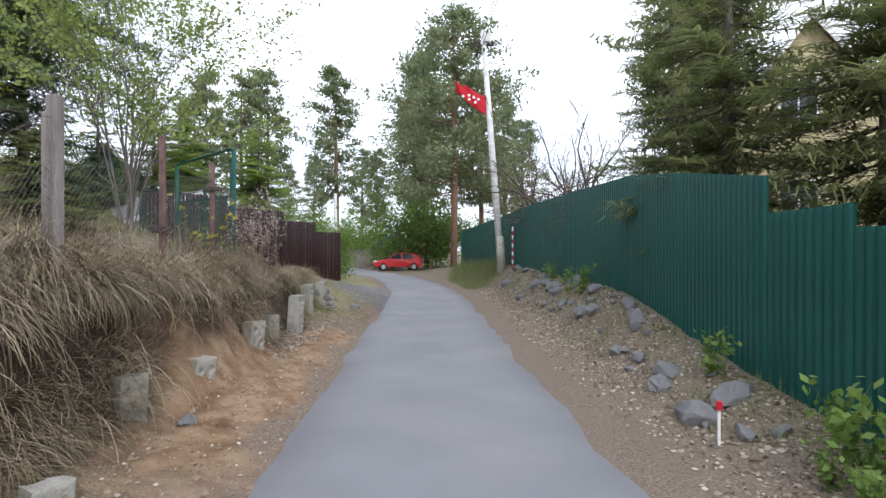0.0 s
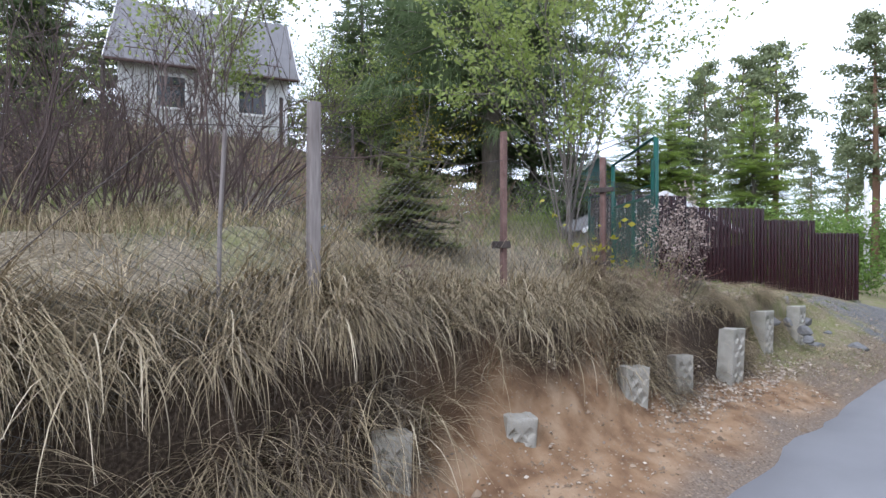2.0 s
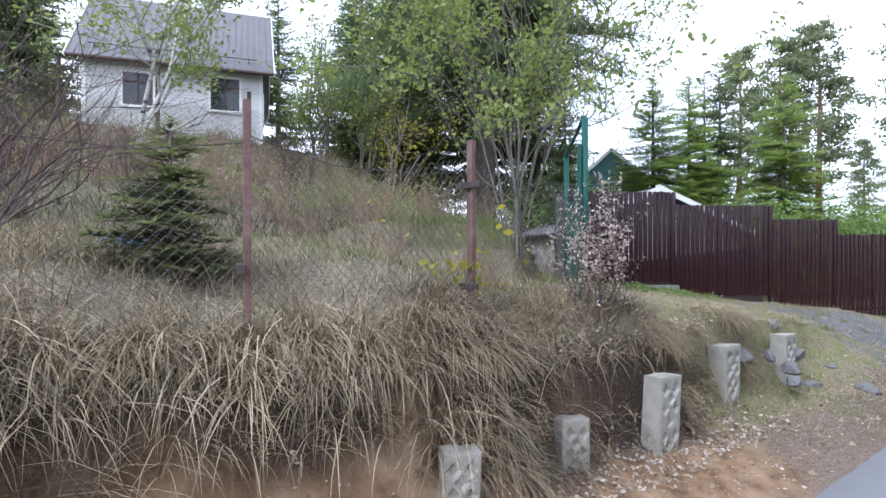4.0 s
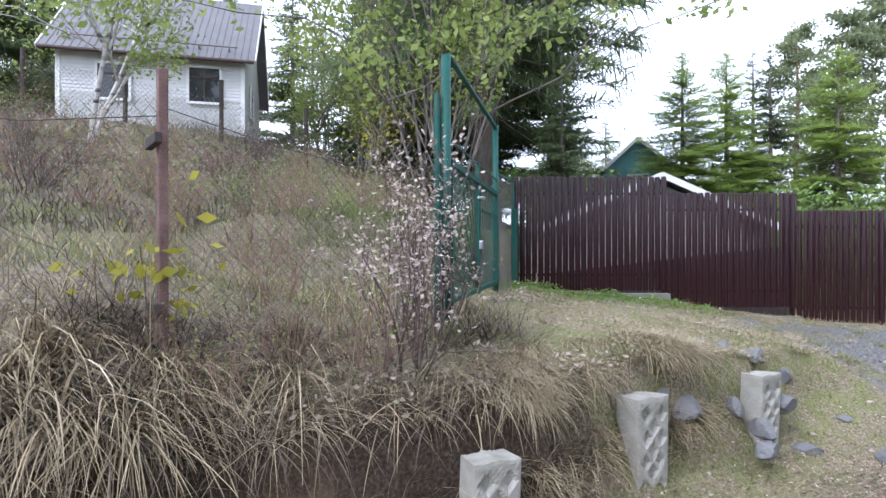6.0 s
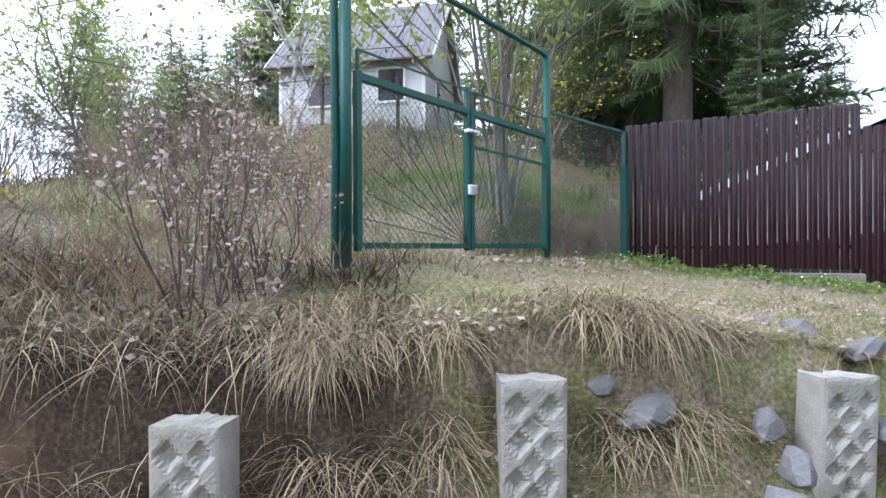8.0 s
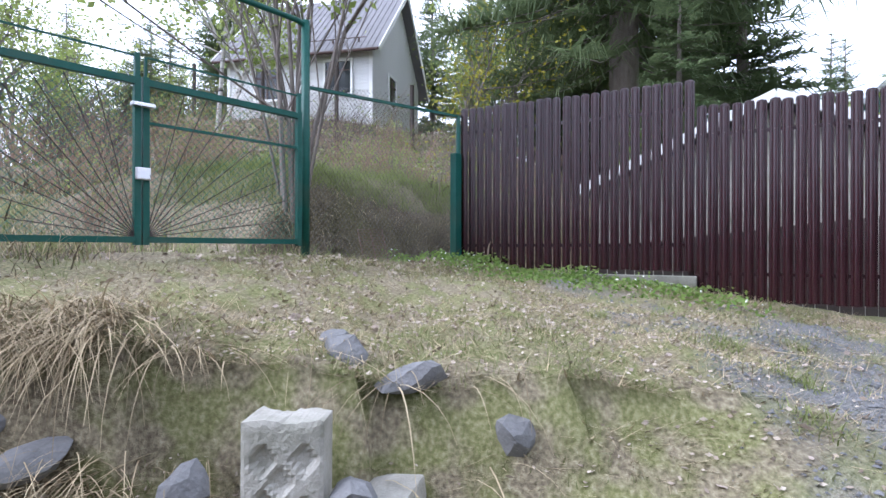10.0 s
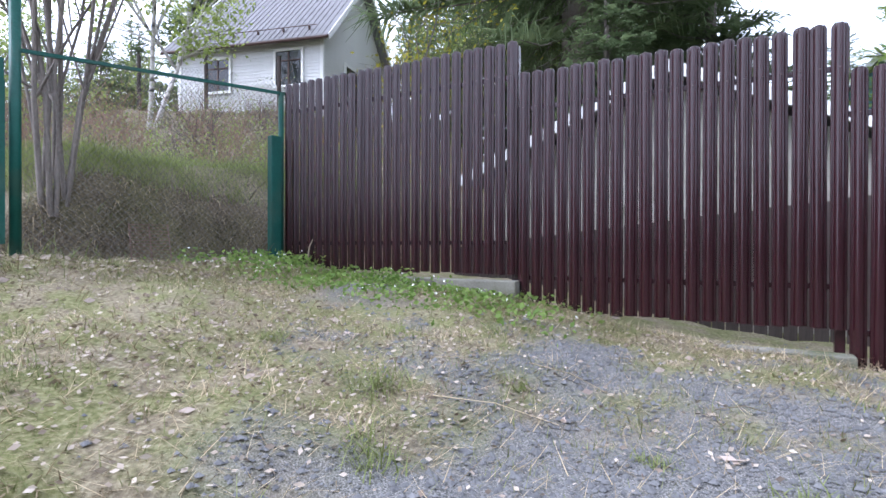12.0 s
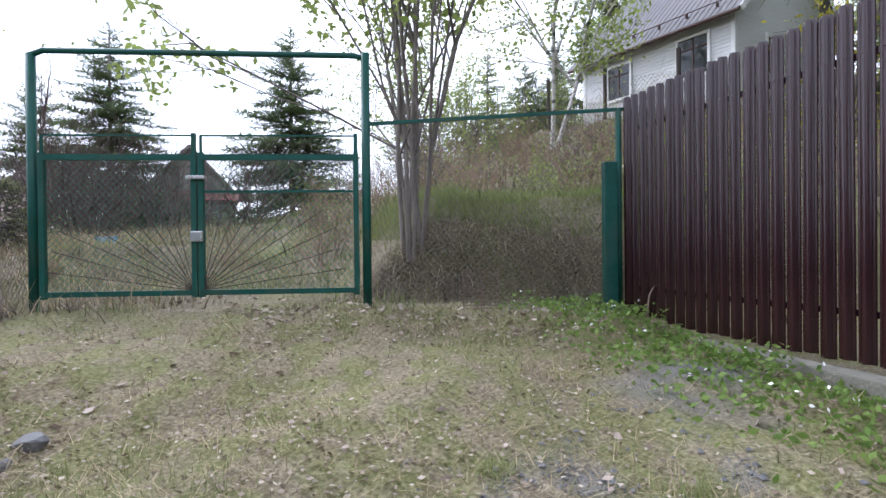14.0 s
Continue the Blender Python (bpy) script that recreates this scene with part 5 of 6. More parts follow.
plant(shoot, [(2.75, 3.55, 0, 1.05), (2.95, 3.9, 80, 0.9), (2.6, 3.2, 160, 0.6), (3.05, 6.0, 220, 0.8), (2.95, 11.4, 300, 0.9), (2.85, 12.2, 30, 0.9), (2.7, 3.75, 90, 0.5), (2.9, 14.5, 60, 0.8)], "leafy shoots along the green fence")
gs = leafy("leafy_shrub", "low shrub with thin twigs and tiny yellow-green leaves", 1.5, 12, M_LEAF, 79, M_BARK, 5, 0.02, 3, 2, 0.35, 0.5, 0.009, 0.08, "shrub", 0.04)
plant(gs, [(-10.8, 11.7, 0, 1.0), (-10.4, 13.2, 90, 0.9), (-12.0, 12.6, 160, 1.2), (-13.2, 13.6, 220, 1.3), (-12.6, 10.2, 280, 1.2), (-14.6, 12.0, 330, 1.3), (-9.9, 14.4, 40, 0.8)], "leafy shrubs on the slope")
yv = leafy("yellow_shoot", "thin shoot with yellow-green leaves at the rusty post", 1.6, 1, M_LEAFY, 77, M_TWIG, 5, 0.034, 2, 2, 0.2, 0.1, 0.006, 0.12, "plant", 0.05)
plant(yv, [(-3.57, 8.40, 0, 1.5), (-3.66, 8.5, 120, 0.9)], "leafy shoots at the post")


# ---- grass and litter ----
def tufts(name, label, mat, n, area, seed, length, width, lean, droop, toward=None, keep=None, clump=0.0, seg=3, turn=1.2, each=26, reach=None):
    """Blades scattered over an area (x0, x1, y0, y1), kept where keep(x, y) is above a random value."""
    rng = np.random.default_rng(seed)
    x0, x1, y0, y1 = area
    if clump:
        m = max(1, n // each)
        cx, cy = rng.uniform(x0, x1, m), rng.uniform(y0, y1, m)
        pick = rng.integers(0, m, n)
        x, y = cx[pick] + rng.normal(0, clump, n), cy[pick] + rng.normal(0, clump, n)
    else:
        pick = None
        x, y = rng.uniform(x0, x1, n), rng.uniform(y0, y1, n)
    ok = np.ones(n, bool) if keep is None else keep(x, y) > rng.uniform(0, 1, n)
    x, y = x[ok], y[ok]
    n = len(x)
    head = rng.uniform(0, 6.283, n)
    if toward is not None:
        head = toward + rng.normal(0, turn, n)
    if pick is not None:
        head = head + rng.normal(0, 0.7, 100000)[pick[ok] % 100000]
    size = rng.uniform(*length, n)
    if pick is not None:
        size = size * rng.uniform(0.55, 1.2, 100000)[pick[ok] % 100000]
    if reach is not None:
        size = size * reach(x, y)
    base = np.stack([x, y, ground(x, y) - 0.02], 1)
    v, f = blades(base, head, rng.uniform(*lean, n), size, rng.uniform(*width, n), rng.uniform(*droop, n), seg)
    return tagged(soup(name, v, f, mat), label, "grass", kind="stuff")


def edge_x(y):
    return lip_wobble(y) + np.interp(y, (-40, 4, 6, 9, 11.5, 13, 14, 15, 19, 24, 40), (-3.0, -2.98, -2.96, -3.0, -3.06, -3.2, -3.3, -3.4, -4.2, -5.2, -12))


def on_lip(x, y):
    d = x - edge_x(y)
    gap = 0.3 + 0.7 * smooth_step(-0.5, 0.1, value_noise(x * 0 + 4, y, 1.1, 21))
    return np.where((d > np.where(y > 9.5, -0.3, -0.55)) & (d < 0.08 + 0.07 * (y < 5) + 0.10 * (y > 7.5) * (y < 10.4)), gap, 0.0) * (1 - smooth_step(12.8, 14.5, y))


def on_meadow(x, y):
    return (x < edge_x(y) + 0.02) * (0.25 + 0.75 * smooth_step(-0.5, 0.3, value_noise(x, y, 1.3, 23))) * (1 - smooth_step(9.6, 10.6, y + (x + 3) * 0.9))


def on_yard(x, y):
    fn_ = (x + 7.96) * -0.875 + (y - 14.1) * 0.484
    g = gravel_at(x, y)
    return (fn_ < -0.02) * (x < road_x(y) - 1.5) * smooth_step(10.2, 11.6, y + (x + 3) * 0.5) * (1 - 0.85 * g) * (0.3 + 0.7 * smooth_step(-0.5, 0.4, value_noise(x, y, 0.8, 25)))


def hang(x, y):
    """Short fringe above the sandy hollow, long straw elsewhere, in uneven bunches."""
    hollow = 1 - 0.2 * smooth_step(5.0, 5.6, y) * (1 - smooth_step(6.6, 7.4, y))
    return hollow * (0.55 + 0.6 * smooth_step(-0.5, 0.5, value_noise(x * 0 + 3, y, 0.34, 22)))


def on_drape(x, y):
    """Lip and upper face of the low bank before the yard, in bunches."""
    d = x - edge_x(y)
    block = np.minimum(np.minimum(np.abs(y - 10.07), np.abs(y - 11.56)), np.abs(y - 13.14))
    return ((d > -0.45) & (d < np.where(block < 0.3, -0.3, 0.10))) * (0.15 + 0.85 * smooth_step(-0.35, 0.15, value_noise(x * 0 + 6, y, 0.55, 79))) * (1 - smooth_step(13.0, 14.4, y))


tufts("overhanging_grass", "long dry straw grass hanging over the bank", M_DRY, 34000, (-3.55, -2.82, -1.0, 8.6), 101, (0.40, 1.1), (0.005, 0.012), (0.4, 1.5), (0.9, 2.6), 0.0, on_lip, 0.05, 5, 0.5, 90, hang)
tufts("straw_bundles", "thick pale bundles of last year's straw over the lip", M_STRAW, 2200, (-3.6, -2.85, 0.0, 8.0), 147, (0.45, 1.0), (0.009, 0.017), (0.4, 1.5), (1.0, 2.4), 0.0, on_lip, 0.035, 6, 0.7, 26, hang)
tufts("fringe_grass", "short dry straw fringe on the lip of the bank", M_DRY, 7000, (-3.5, -2.75, 7.6, 10.8), 135, (0.3, 0.8), (0.004, 0.010), (0.7, 1.6), (0.6, 2.2), 0.0, on_lip, 0.06, 4, 0.8, 90, hang)
tufts("green_lip_grass", "mossy green tufts between the straw of the lip", M_GRASS, 2600, (-3.5, -2.85, -1.0, 10.5), 139, (0.15, 0.4), (0.004, 0.008), (0.3, 1.4), (0.6, 1.8), 0.0, lambda x, y: on_lip(x, y) * smooth_step(0.1, 0.5, value_noise(x, y, 0.6, 71)), 0.06, 4, 0.9, 60)


def on_face(x, y):
    """The steep face under the lip, outside the sandy hollow."""
    d = x - edge_x(y)
    out = 1 - smooth_step(4.7, 5.3, y) * (1 - smooth_step(7.2, 7.8, y))
    block = np.minimum(np.abs(y - 4.65), np.abs(y - 7.6))
    return ((d > -0.10) & (d < 0.24) & (block > 0.22)) * out * (1 - 0.9 * smooth_step(8.0, 8.6, y)) * (0.35 + 0.65 * smooth_step(-0.4, 0.2, value_noise(x * 0 + 8, y, 0.5, 73)))


tufts("face_straw", "matted straw draped down the steep bank", M_DRY, 11000, (-3.2, -2.6, -1.0, 10.4), 145, (0.3, 0.75), (0.005, 0.011), (1.1, 2.0), (0.5, 1.5), 0.0, on_face, 0.06, 5, 0.6, 70)
tufts("face_thatch", "dark old grass draped down the steep bank", M_DRYDARK, 9000, (-3.2, -2.6, -1.0, 10.4), 146, (0.3, 0.7), (0.005, 0.011), (1.1, 2.1), (0.5, 1.5), 0.0, on_face, 0.07, 5, 0.7, 70)
tufts("twig_tangle", "tangle of dark dead twigs and stalks on the bank", M_TWIG, 12000, (-3.9, -2.7, 7.4, 10.9), 136, (0.2, 0.6), (0.004, 0.008), (0.7, 2.1), (-0.6, 1.4), 0.0, lambda x, y: (x < edge_x(y) + 0.22) * smooth_step(-0.4, 0.2, value_noise(x, y, 0.5, 28)), 0.10, 4, 1.4, 30)
tufts("root_fringe", "dark roots hanging from the undercut bank", M_TWIG, 3500, (-3.12, -2.8, 0.0, 10.5), 137, (0.15, 0.5), (0.002, 0.005), (1.5, 2.4), (0.4, 1.2), 0.0, on_lip, 0.10, 4, 0.6, 30)
tufts("draped_grass", "pale grass draped over the edge of the bank", M_DRY, 17000, (-3.7, -2.7, 10.2, 14.4), 131, (0.25, 0.62), (0.004, 0.009), (0.9, 1.7), (0.7, 1.8), 0.0, lambda x, y: on_drape(x, y), 0.08, 5, 0.5, 120)
tufts("stray_stalks", "long pale stalks bent over the bank", M_STRAW, 900, (-3.5, -2.85, -1.0, 10.5), 132, (0.5, 1.1), (0.004, 0.007), (0.2, 1.3), (0.6, 2.2), 0.0, on_lip, 0.2, 6, 1.0)
tufts("matted_grass", "old dark grass matted on the bank", M_DRYDARK, 15000, (-3.4, -2.75, -1.0, 10.4), 102, (0.25, 0.75), (0.004, 0.010), (0.8, 1.7), (1.0, 2.2), 0.0, on_lip, 0.08, 4, 0.6, 110)
tufts("meadow_grass", "dry pale meadow grass lying in all directions", M_DRY, 42000, (-8.5, -2.9, -1.5, 11.2), 103, (0.16, 0.46), (0.005, 0.011), (0.1, 1.3), (0.3, 1.5), None, lambda x, y: on_meadow(x, y) * (1 - 0.65 * smooth_step(7.4, 8.6, y)), 0.09, 3)
tufts("meadow_thatch", "brown withered grass of the meadow", M_DRYDARK, 24000, (-9.0, -2.9, -1.5, 11.5), 104, (0.12, 0.38), (0.004, 0.010), (0.5, 1.5), (0.3, 1.2), None, on_meadow, 0.08, 3)
tufts("meadow_green", "new green grass showing through the meadow", M_GRASS, 13000, (-10.0, -2.9, -1.5, 12.5), 105, (0.08, 0.25), (0.004, 0.008), (0.1, 0.8), (0.3, 1.2), None, on_meadow, 0.12, 3)
tufts("yard_grass", "short worn green grass before the gate", M_GRASS, 120000, (-7.6, -1.7, 10.5, 18.4), 106, (0.035, 0.11), (0.003, 0.007), (0.3, 1.4), (0.2, 1.0), None, lambda x, y: on_yard(x, y) * (0.12 + 0.88 * smooth_step(-0.25, 0.35, value_noise(x, y, 0.9, 75) + 0.4 * value_noise(x, y, 0.3, 76))), 0.07, 1, 1.2, 60)
tufts("yard_straw", "short dry straw among the yard grass", M_DRY, 120000, (-7.6, -1.7, 10.5, 18.4), 107, (0.05, 0.20), (0.003, 0.007), (1.0, 1.5), (-0.1, 0.4), None, on_yard, 0.0, 1)
tufts("fence_straw", "flattened pale straw along the foot of the fence", M_DRY, 42000, (-7.6, -3.2, 13.8, 20.0), 138, (0.06, 0.28), (0.003, 0.006), (1.1, 1.55), (-0.1, 0.4), None, lambda x, y: smooth_step(0.02, 0.08, -((x + 7.96) * -0.875 + (y - 14.1) * 0.484)) * (1 - smooth_step(0.25, 0.9, -((x + 7.96) * -0.875 + (y - 14.1) * 0.484))), 0.12, 2, 1.2, 60)
tufts("hill_grass", "withered grass on the slope below the house", M_DRYDARK, 14000, (-22, -8, -3, 16), 108, (0.25, 0.6), (0.012, 0.03), (0.1, 0.9), (0.3, 1.2), None, lambda x, y: 0.3 + 0.7 * smooth_step(-0.5, 0.3, value_noise(x, y, 2.5, 27)), 0.3, 3)
tufts("hill_green", "patches of green grass on the slope", M_GRASS, 22000, (-20, -6.5, -3, 16), 109, (0.1, 0.3), (0.010, 0.02), (0.1, 0.8), (0.3, 1.0), None, lambda x, y: smooth_step(-0.2, 0.4, value_noise(x, y, 3.0, 29)), 0.3, 3)
def behind_gate(x, y):
    return -((x + 4.11) * 0.680 + (y - 10.56) * 0.733)


tufts("step_brush", "dark dry twiggy grass hanging on the cut bank by the gate", M_DRYDARK, 34000, (-9.5, -6.0, 10.8, 14.4), 110, (0.12, 0.36), (0.004, 0.009), (1.1, 1.9), (0.6, 1.8), 0.8, lambda x, y: smooth_step(0.3, 0.5, behind_gate(x, y)) * (1 - smooth_step(0.78, 0.88, behind_gate(x, y))) * (ground(x, y) > 1.5), 0.06, 4)
tufts("step_straw", "pale straw hanging on the cut bank by the gate", M_DRY, 9000, (-9.5, -6.0, 10.8, 14.4), 148, (0.12, 0.34), (0.004, 0.009), (1.1, 1.9), (0.6, 1.8), 0.8, lambda x, y: smooth_step(0.4, 0.6, behind_gate(x, y)) * (1 - smooth_step(0.9, 1.0, behind_gate(x, y))) * (ground(x, y) > 1.6), 0.06, 4)
tufts("terrace_grass", "bright green grass along the top of the cut bank", M_LUSH, 60000, (-10.5, -6.2, 10.2, 14.6), 133, (0.09, 0.24), (0.004, 0.008), (0.1, 0.7), (0.2, 0.9), None, lambda x, y: smooth_step(0.85, 0.95, behind_gate(x, y)) * (1 - smooth_step(2.4, 3.4, behind_gate(x, y))) * (ground(x, y) > 2.1), 0.1, 3)


def on_lawn(x, y):
    al = (x + 4.11) * -0.733 + (y - 10.56) * 0.680
    be = behind_gate(x, y)
    return smooth_step(0.7, 1.3, be) * smooth_step(-1.6, -0.8, al + be * 0.12) * (1 - smooth_step(2.8, 3.6, al))


tufts("lawn_grass", "fresh green grass of the yard behind the gate", M_LUSH, 60000, (-16, -3.6, -8, 12.0), 113, (0.06, 0.2), (0.006, 0.014), (0.1, 0.9), (0.2, 0.9), None, on_lawn, 0.15, 2)
tufts("roadside_grass", "sparse green grass below the green fence", M_LUSH, 12000, (1.6, 3.4, 1.0, 24.0), 111, (0.08, 0.28), (0.004, 0.008), (0.1, 0.9), (0.3, 1.0), None, lambda x, y: smooth_step(0.35, 0.9, (x - road_x(y) - 1.4) / 1.8) * (x < np.interp(y, FENCE_Y, FENCE_X) - 0.05) * smooth_step(-0.3, 0.3, value_noise(x, y, 1.0, 31)), 0.1, 3)
tufts("tall_verge_grass", "tall fresh grass round the foot of the power pole", M_GRASS, 7000, (0.6, 2.9, 22.5, 33.0), 134, (0.25, 0.7), (0.008, 0.016), (0.0, 0.5), (0.2, 0.9), None, lambda x, y: (x > road_x(y) + 1.9) * (x < np.interp(y, FENCE_Y, FENCE_X) - 0.05), 0.2, 3)
tufts("roadside_straw", "dry grass below the green fence", M_DRYDARK, 4000, (1.6, 3.4, 1.0, 24.0), 112, (0.08, 0.3), (0.004, 0.008), (0.4, 1.3), (0.3, 1.0), None, lambda x, y: smooth_step(0.35, 0.8, (x - road_x(y) - 1.4) / 1.8) * (x < np.interp(y, FENCE_Y, FENCE_X) - 0.05), 0.1, 3)


def litter(name, label, mat, n, area, seed, size, keep, category="leaves", lift=0.0):
    rng = np.random.default_rng(seed)
    x, y = rng.uniform(area[0], area[1], n), rng.uniform(area[2], area[3], n)
    ok = keep(x, y) > rng.uniform(0, 1, n)
    x, y = x[ok], y[ok]
    c = np.stack([x, y, ground(x, y) + 0.012 + rng.uniform(0, 1, len(x)) ** 1.5 * lift * (0.4 + 0.6 * smooth_step(-0.3, 0.4, value_noise(x, y, 0.3, 61)))], 1)
    v, f = leaf_quads(c, size, rng, 0.15 + lift * 3)
    return tagged(soup(name, v, f, mat), label, category, kind="stuff")


litter("fallen_leaves", "dead brown leaves scattered over the yard", M_DEADLEAF, 15000, (-8, -1.9, 10.5, 20), 121, 0.015, on_yard)
litter("pale_leaves", "large pale dead leaves lying below the gate", M_BLOSSOM, 700, (-6.6, -2.4, 10.8, 17.5), 126, 0.032, lambda x, y: 0.15 + 0.85 * smooth_step(0.2, 0.6, value_noise(x, y, 0.9, 33)) * (y < 14))
litter("gate_leaves", "pale dead leaves gathered before the gate post", M_DEADLEAF, 1100, (-7.6, -5.2, 11.6, 14.2), 129, 0.032, lambda x, y: 1 - smooth_step(0.0, 0.5, np.abs(behind_gate(x, y) + 0.35)), "leaves", 0.03)
litter("straw_litter", "bleached leaves and crumbs in the worn grass", M_DEADLEAF, 5000, (-5.5, -2.2, 12.5, 17.5), 130, 0.013, lambda x, y: on_yard(x, y) * smooth_step(-0.3, 0.3, value_noise(x, y, 0.6, 81)), "leaves", 0.02)
litter("verge_leaves", "dead leaves along the foot of the green fence", M_DEADLEAF, 15000, (1.4, 3.3, 0.5, 22), 122, 0.028, lambda x, y: smooth_step(0.15, 0.7, (x - road_x(y) - 1.4) / 1.8) * (x < np.interp(y, FENCE_Y, FENCE_X) - 0.05))
litter("bank_leaves", "brown dead leaves caught on the broken bank", M_DEADLEAF, 2600, (-3.3, -2.3, 7.6, 11.8), 127, 0.024, lambda x, y: (x < road_x(y) - 1.6) * 0.8, "leaves", 0.05)
litter("slope_leaves", "fallen leaves and rubble below the house", M_DEADLEAF, 9000, (-21.5, -15.5, 4, 15), 128, 0.07, lambda x, y: 0.25 + 0.75 * smooth_step(-0.2, 0.4, value_noise(x, y, 1.6, 77)), "leaves", 0.05)
litter("bank_litter", "crumbs of earth and dead leaves on the sandy verge", M_DEADLEAF, 2200, (-3.0, -1.4, 0.5, 13.5), 123, 0.02, lambda x, y: (x < road_x(y) - 1.45) * 0.6)


def along_boards(x, y):
    fn_ = (x + 7.96) * -0.875 + (y - 14.1) * 0.484
    s_ = (x + 7.96) * 0.484 + (y - 14.1) * 0.875
    return (fn_ < -0.06) * (1 - smooth_step(0.3, 1.3, -fn_)) * (s_ > -0.6) * (1 - smooth_step(2.4, 3.7, s_))


litter("ground_cover", "leafy green ground cover along the fence foot", M_LEAFD, 30000, (-8.9, -4.5, 12.0, 18.0), 124, 0.026, along_boards, "plant", 0.14)
litter("anemones", "small white spring flowers by the fence", M_FLOWER, 900, (-8.9, -4.5, 12.0, 17.5), 125, 0.016, along_boards, "flowers", 0.16)


for i, (x, y, s_) in enumerate(((-5.3, 15.6, 1.0), (-4.35, 15.55, 1.1), (-3.75, 15.6, 0.9), (-3.6, 17.0, 0.8), (-3.3, 15.35, 0.9), (-3.9, 16.6, 0.5), (-4.6, 16.2, 0.6), (-3.2, 16.6, 0.6), (-5.6, 16.2, 0.6), (-4.3, 17.9, 0.9), (-4.9, 14.9, 0.7))):
    r_ = np.random.default_rng(500 + i)
    n_ = 130
    bx, by = x + r_.normal(0, 0.07 * s_, n_), y + r_.normal(0, 0.07 * s_, n_)
    v_, f_ = blades(np.stack([bx, by, ground(bx, by) - 0.01], 1), r_.uniform(0, 6.283, n_), r_.uniform(0.3, 1.2, n_), r_.uniform(0.06, 0.16, n_) * s_, r_.uniform(0.004, 0.008, n_), r_.uniform(0.2, 1.0, n_), 3)
    tagged(soup("grass_tuft", v_, f_, M_LUSH), "fresh green grass tuft growing in the gravel", "grass", "grass tufts on the drive", "stuff")


def gravel_stones():
    rng = np.random.default_rng(131)
    n = 42000
    x, y = rng.uniform(-6, -1.7, n), rng.uniform(14.6, 20, n)
    ok = gravel_at(x, y) + 0.12 > rng.uniform(0.1, 1, n)
    x, y = x[ok], y[ok]
    n = len(x)
    s = (0.005 + 0.006 * rng.exponential(0.8, n).clip(0, 2.6))[:, None]
    c = np.stack([x, y, ground(x, y) + 0.002], 1)
    o = np.array([(1, 0, 0), (0, 1, 0), (-1, 0, 0), (0, -1, 0), (0.1, 0, 0.8)])
    v = c[:, None] + o[None] * s[:, None] * rng.uniform(0.6, 1.3, (n, 5, 1))
    q = np.arange(n)[:, None] * 5
    f = np.concatenate([q + np.array([a, b, 4]) for a, b in ((0, 1), (1, 2), (2, 3), (3, 0))])
    tagged(soup("gravel", v.reshape(-1, 3), f, M_STONE), "loose grey crushed stone on the drive", "gravel", kind="stuff")


gravel_stones()


def clods():
    """Crumbs of earth and small stones on the sandy verge."""
    rng = np.random.default_rng(141)
    n = 7000
    x, y = rng.uniform(-2.9, -1.3, n), rng.uniform(0.5, 14, n)
    ok = (x < road_x(y) - 1.4) & (x > edge_x(y) + 0.15)
    x, y = x[ok], y[ok]
    n = len(x)
    s = (rng.uniform(0.005, 0.016, n) * (1 + 2.0 * (rng.uniform(0, 1, n) > 0.97)))[:, None]
    c = np.stack([x, y, ground(x, y) + 0.002], 1)
    o = np.array([(1, 0, 0), (0, 1, 0), (-1, 0, 0), (0, -1, 0), (0.1, 0, 0.8)])
    v = c[:, None] + o[None] * s[:, None] * rng.uniform(0.6, 1.3, (n, 5, 1))
    q = np.arange(n)[:, None] * 5
    f = np.concatenate([q + np.array([a, b, 4]) for a, b in ((0, 1), (1, 2), (2, 3), (3, 0))])
    tagged(soup("earth_clods", v.reshape(-1, 3), f, M_CLOD), "crumbs of earth and pebbles on the verge", "earth", kind="stuff")


clods()


# ---- the far end of the lane ----
def utility_pole():
    x, y = 2.45, 22.3
    t = thing("utility_pole", "leaning whitewashed power pole with an insulator bracket", "pole", (x, y, gz(x, y) - 0.3))
    bm = bmesh.new()
    tube(bm, [(0, 0, 0), (-0.38, 0, 5), (-0.78, 0, 10.3)], [0.16, 0.135, 0.10], 10)
    part("shaft", bm, M_POLE, t, smooth=True)
    bm = bmesh.new()
    tube(bm, [(0.02, 0, 0), (-0.11, 0, 1.75)], [0.20, 0.165], 10)
    part("footing_sleeve", bm, M_CONCRETE, t, smooth=True)
    bm = bmesh.new()
    box(bm, 0.9, 0.08, 0.08, -0.75, 0, 9.7, bevel=0.01)
    box(bm, 0.08, 0.5, 0.08, -0.75, 0, 9.45, bevel=0.01)
    part("bracket", bm, M_DARKWOOD, t)
    for xx in (-1.15, -0.95, -0.55, -0.38):
        bm = bmesh.new()
        tube(bm, [(xx, 0, 9.72), (xx, 0, 9.80), (xx, 0, 9.9)], [0.05, 0.07, 0.035], 8)
        part("insulator", bm, M_DARKWOOD, t)
    bm = bmesh.new()
    box(bm, 0.28, 0.22, 0.35, -0.62, -0.12, 9.95, bevel=0.02)
    part("junction_box", bm, M_POLE, t)


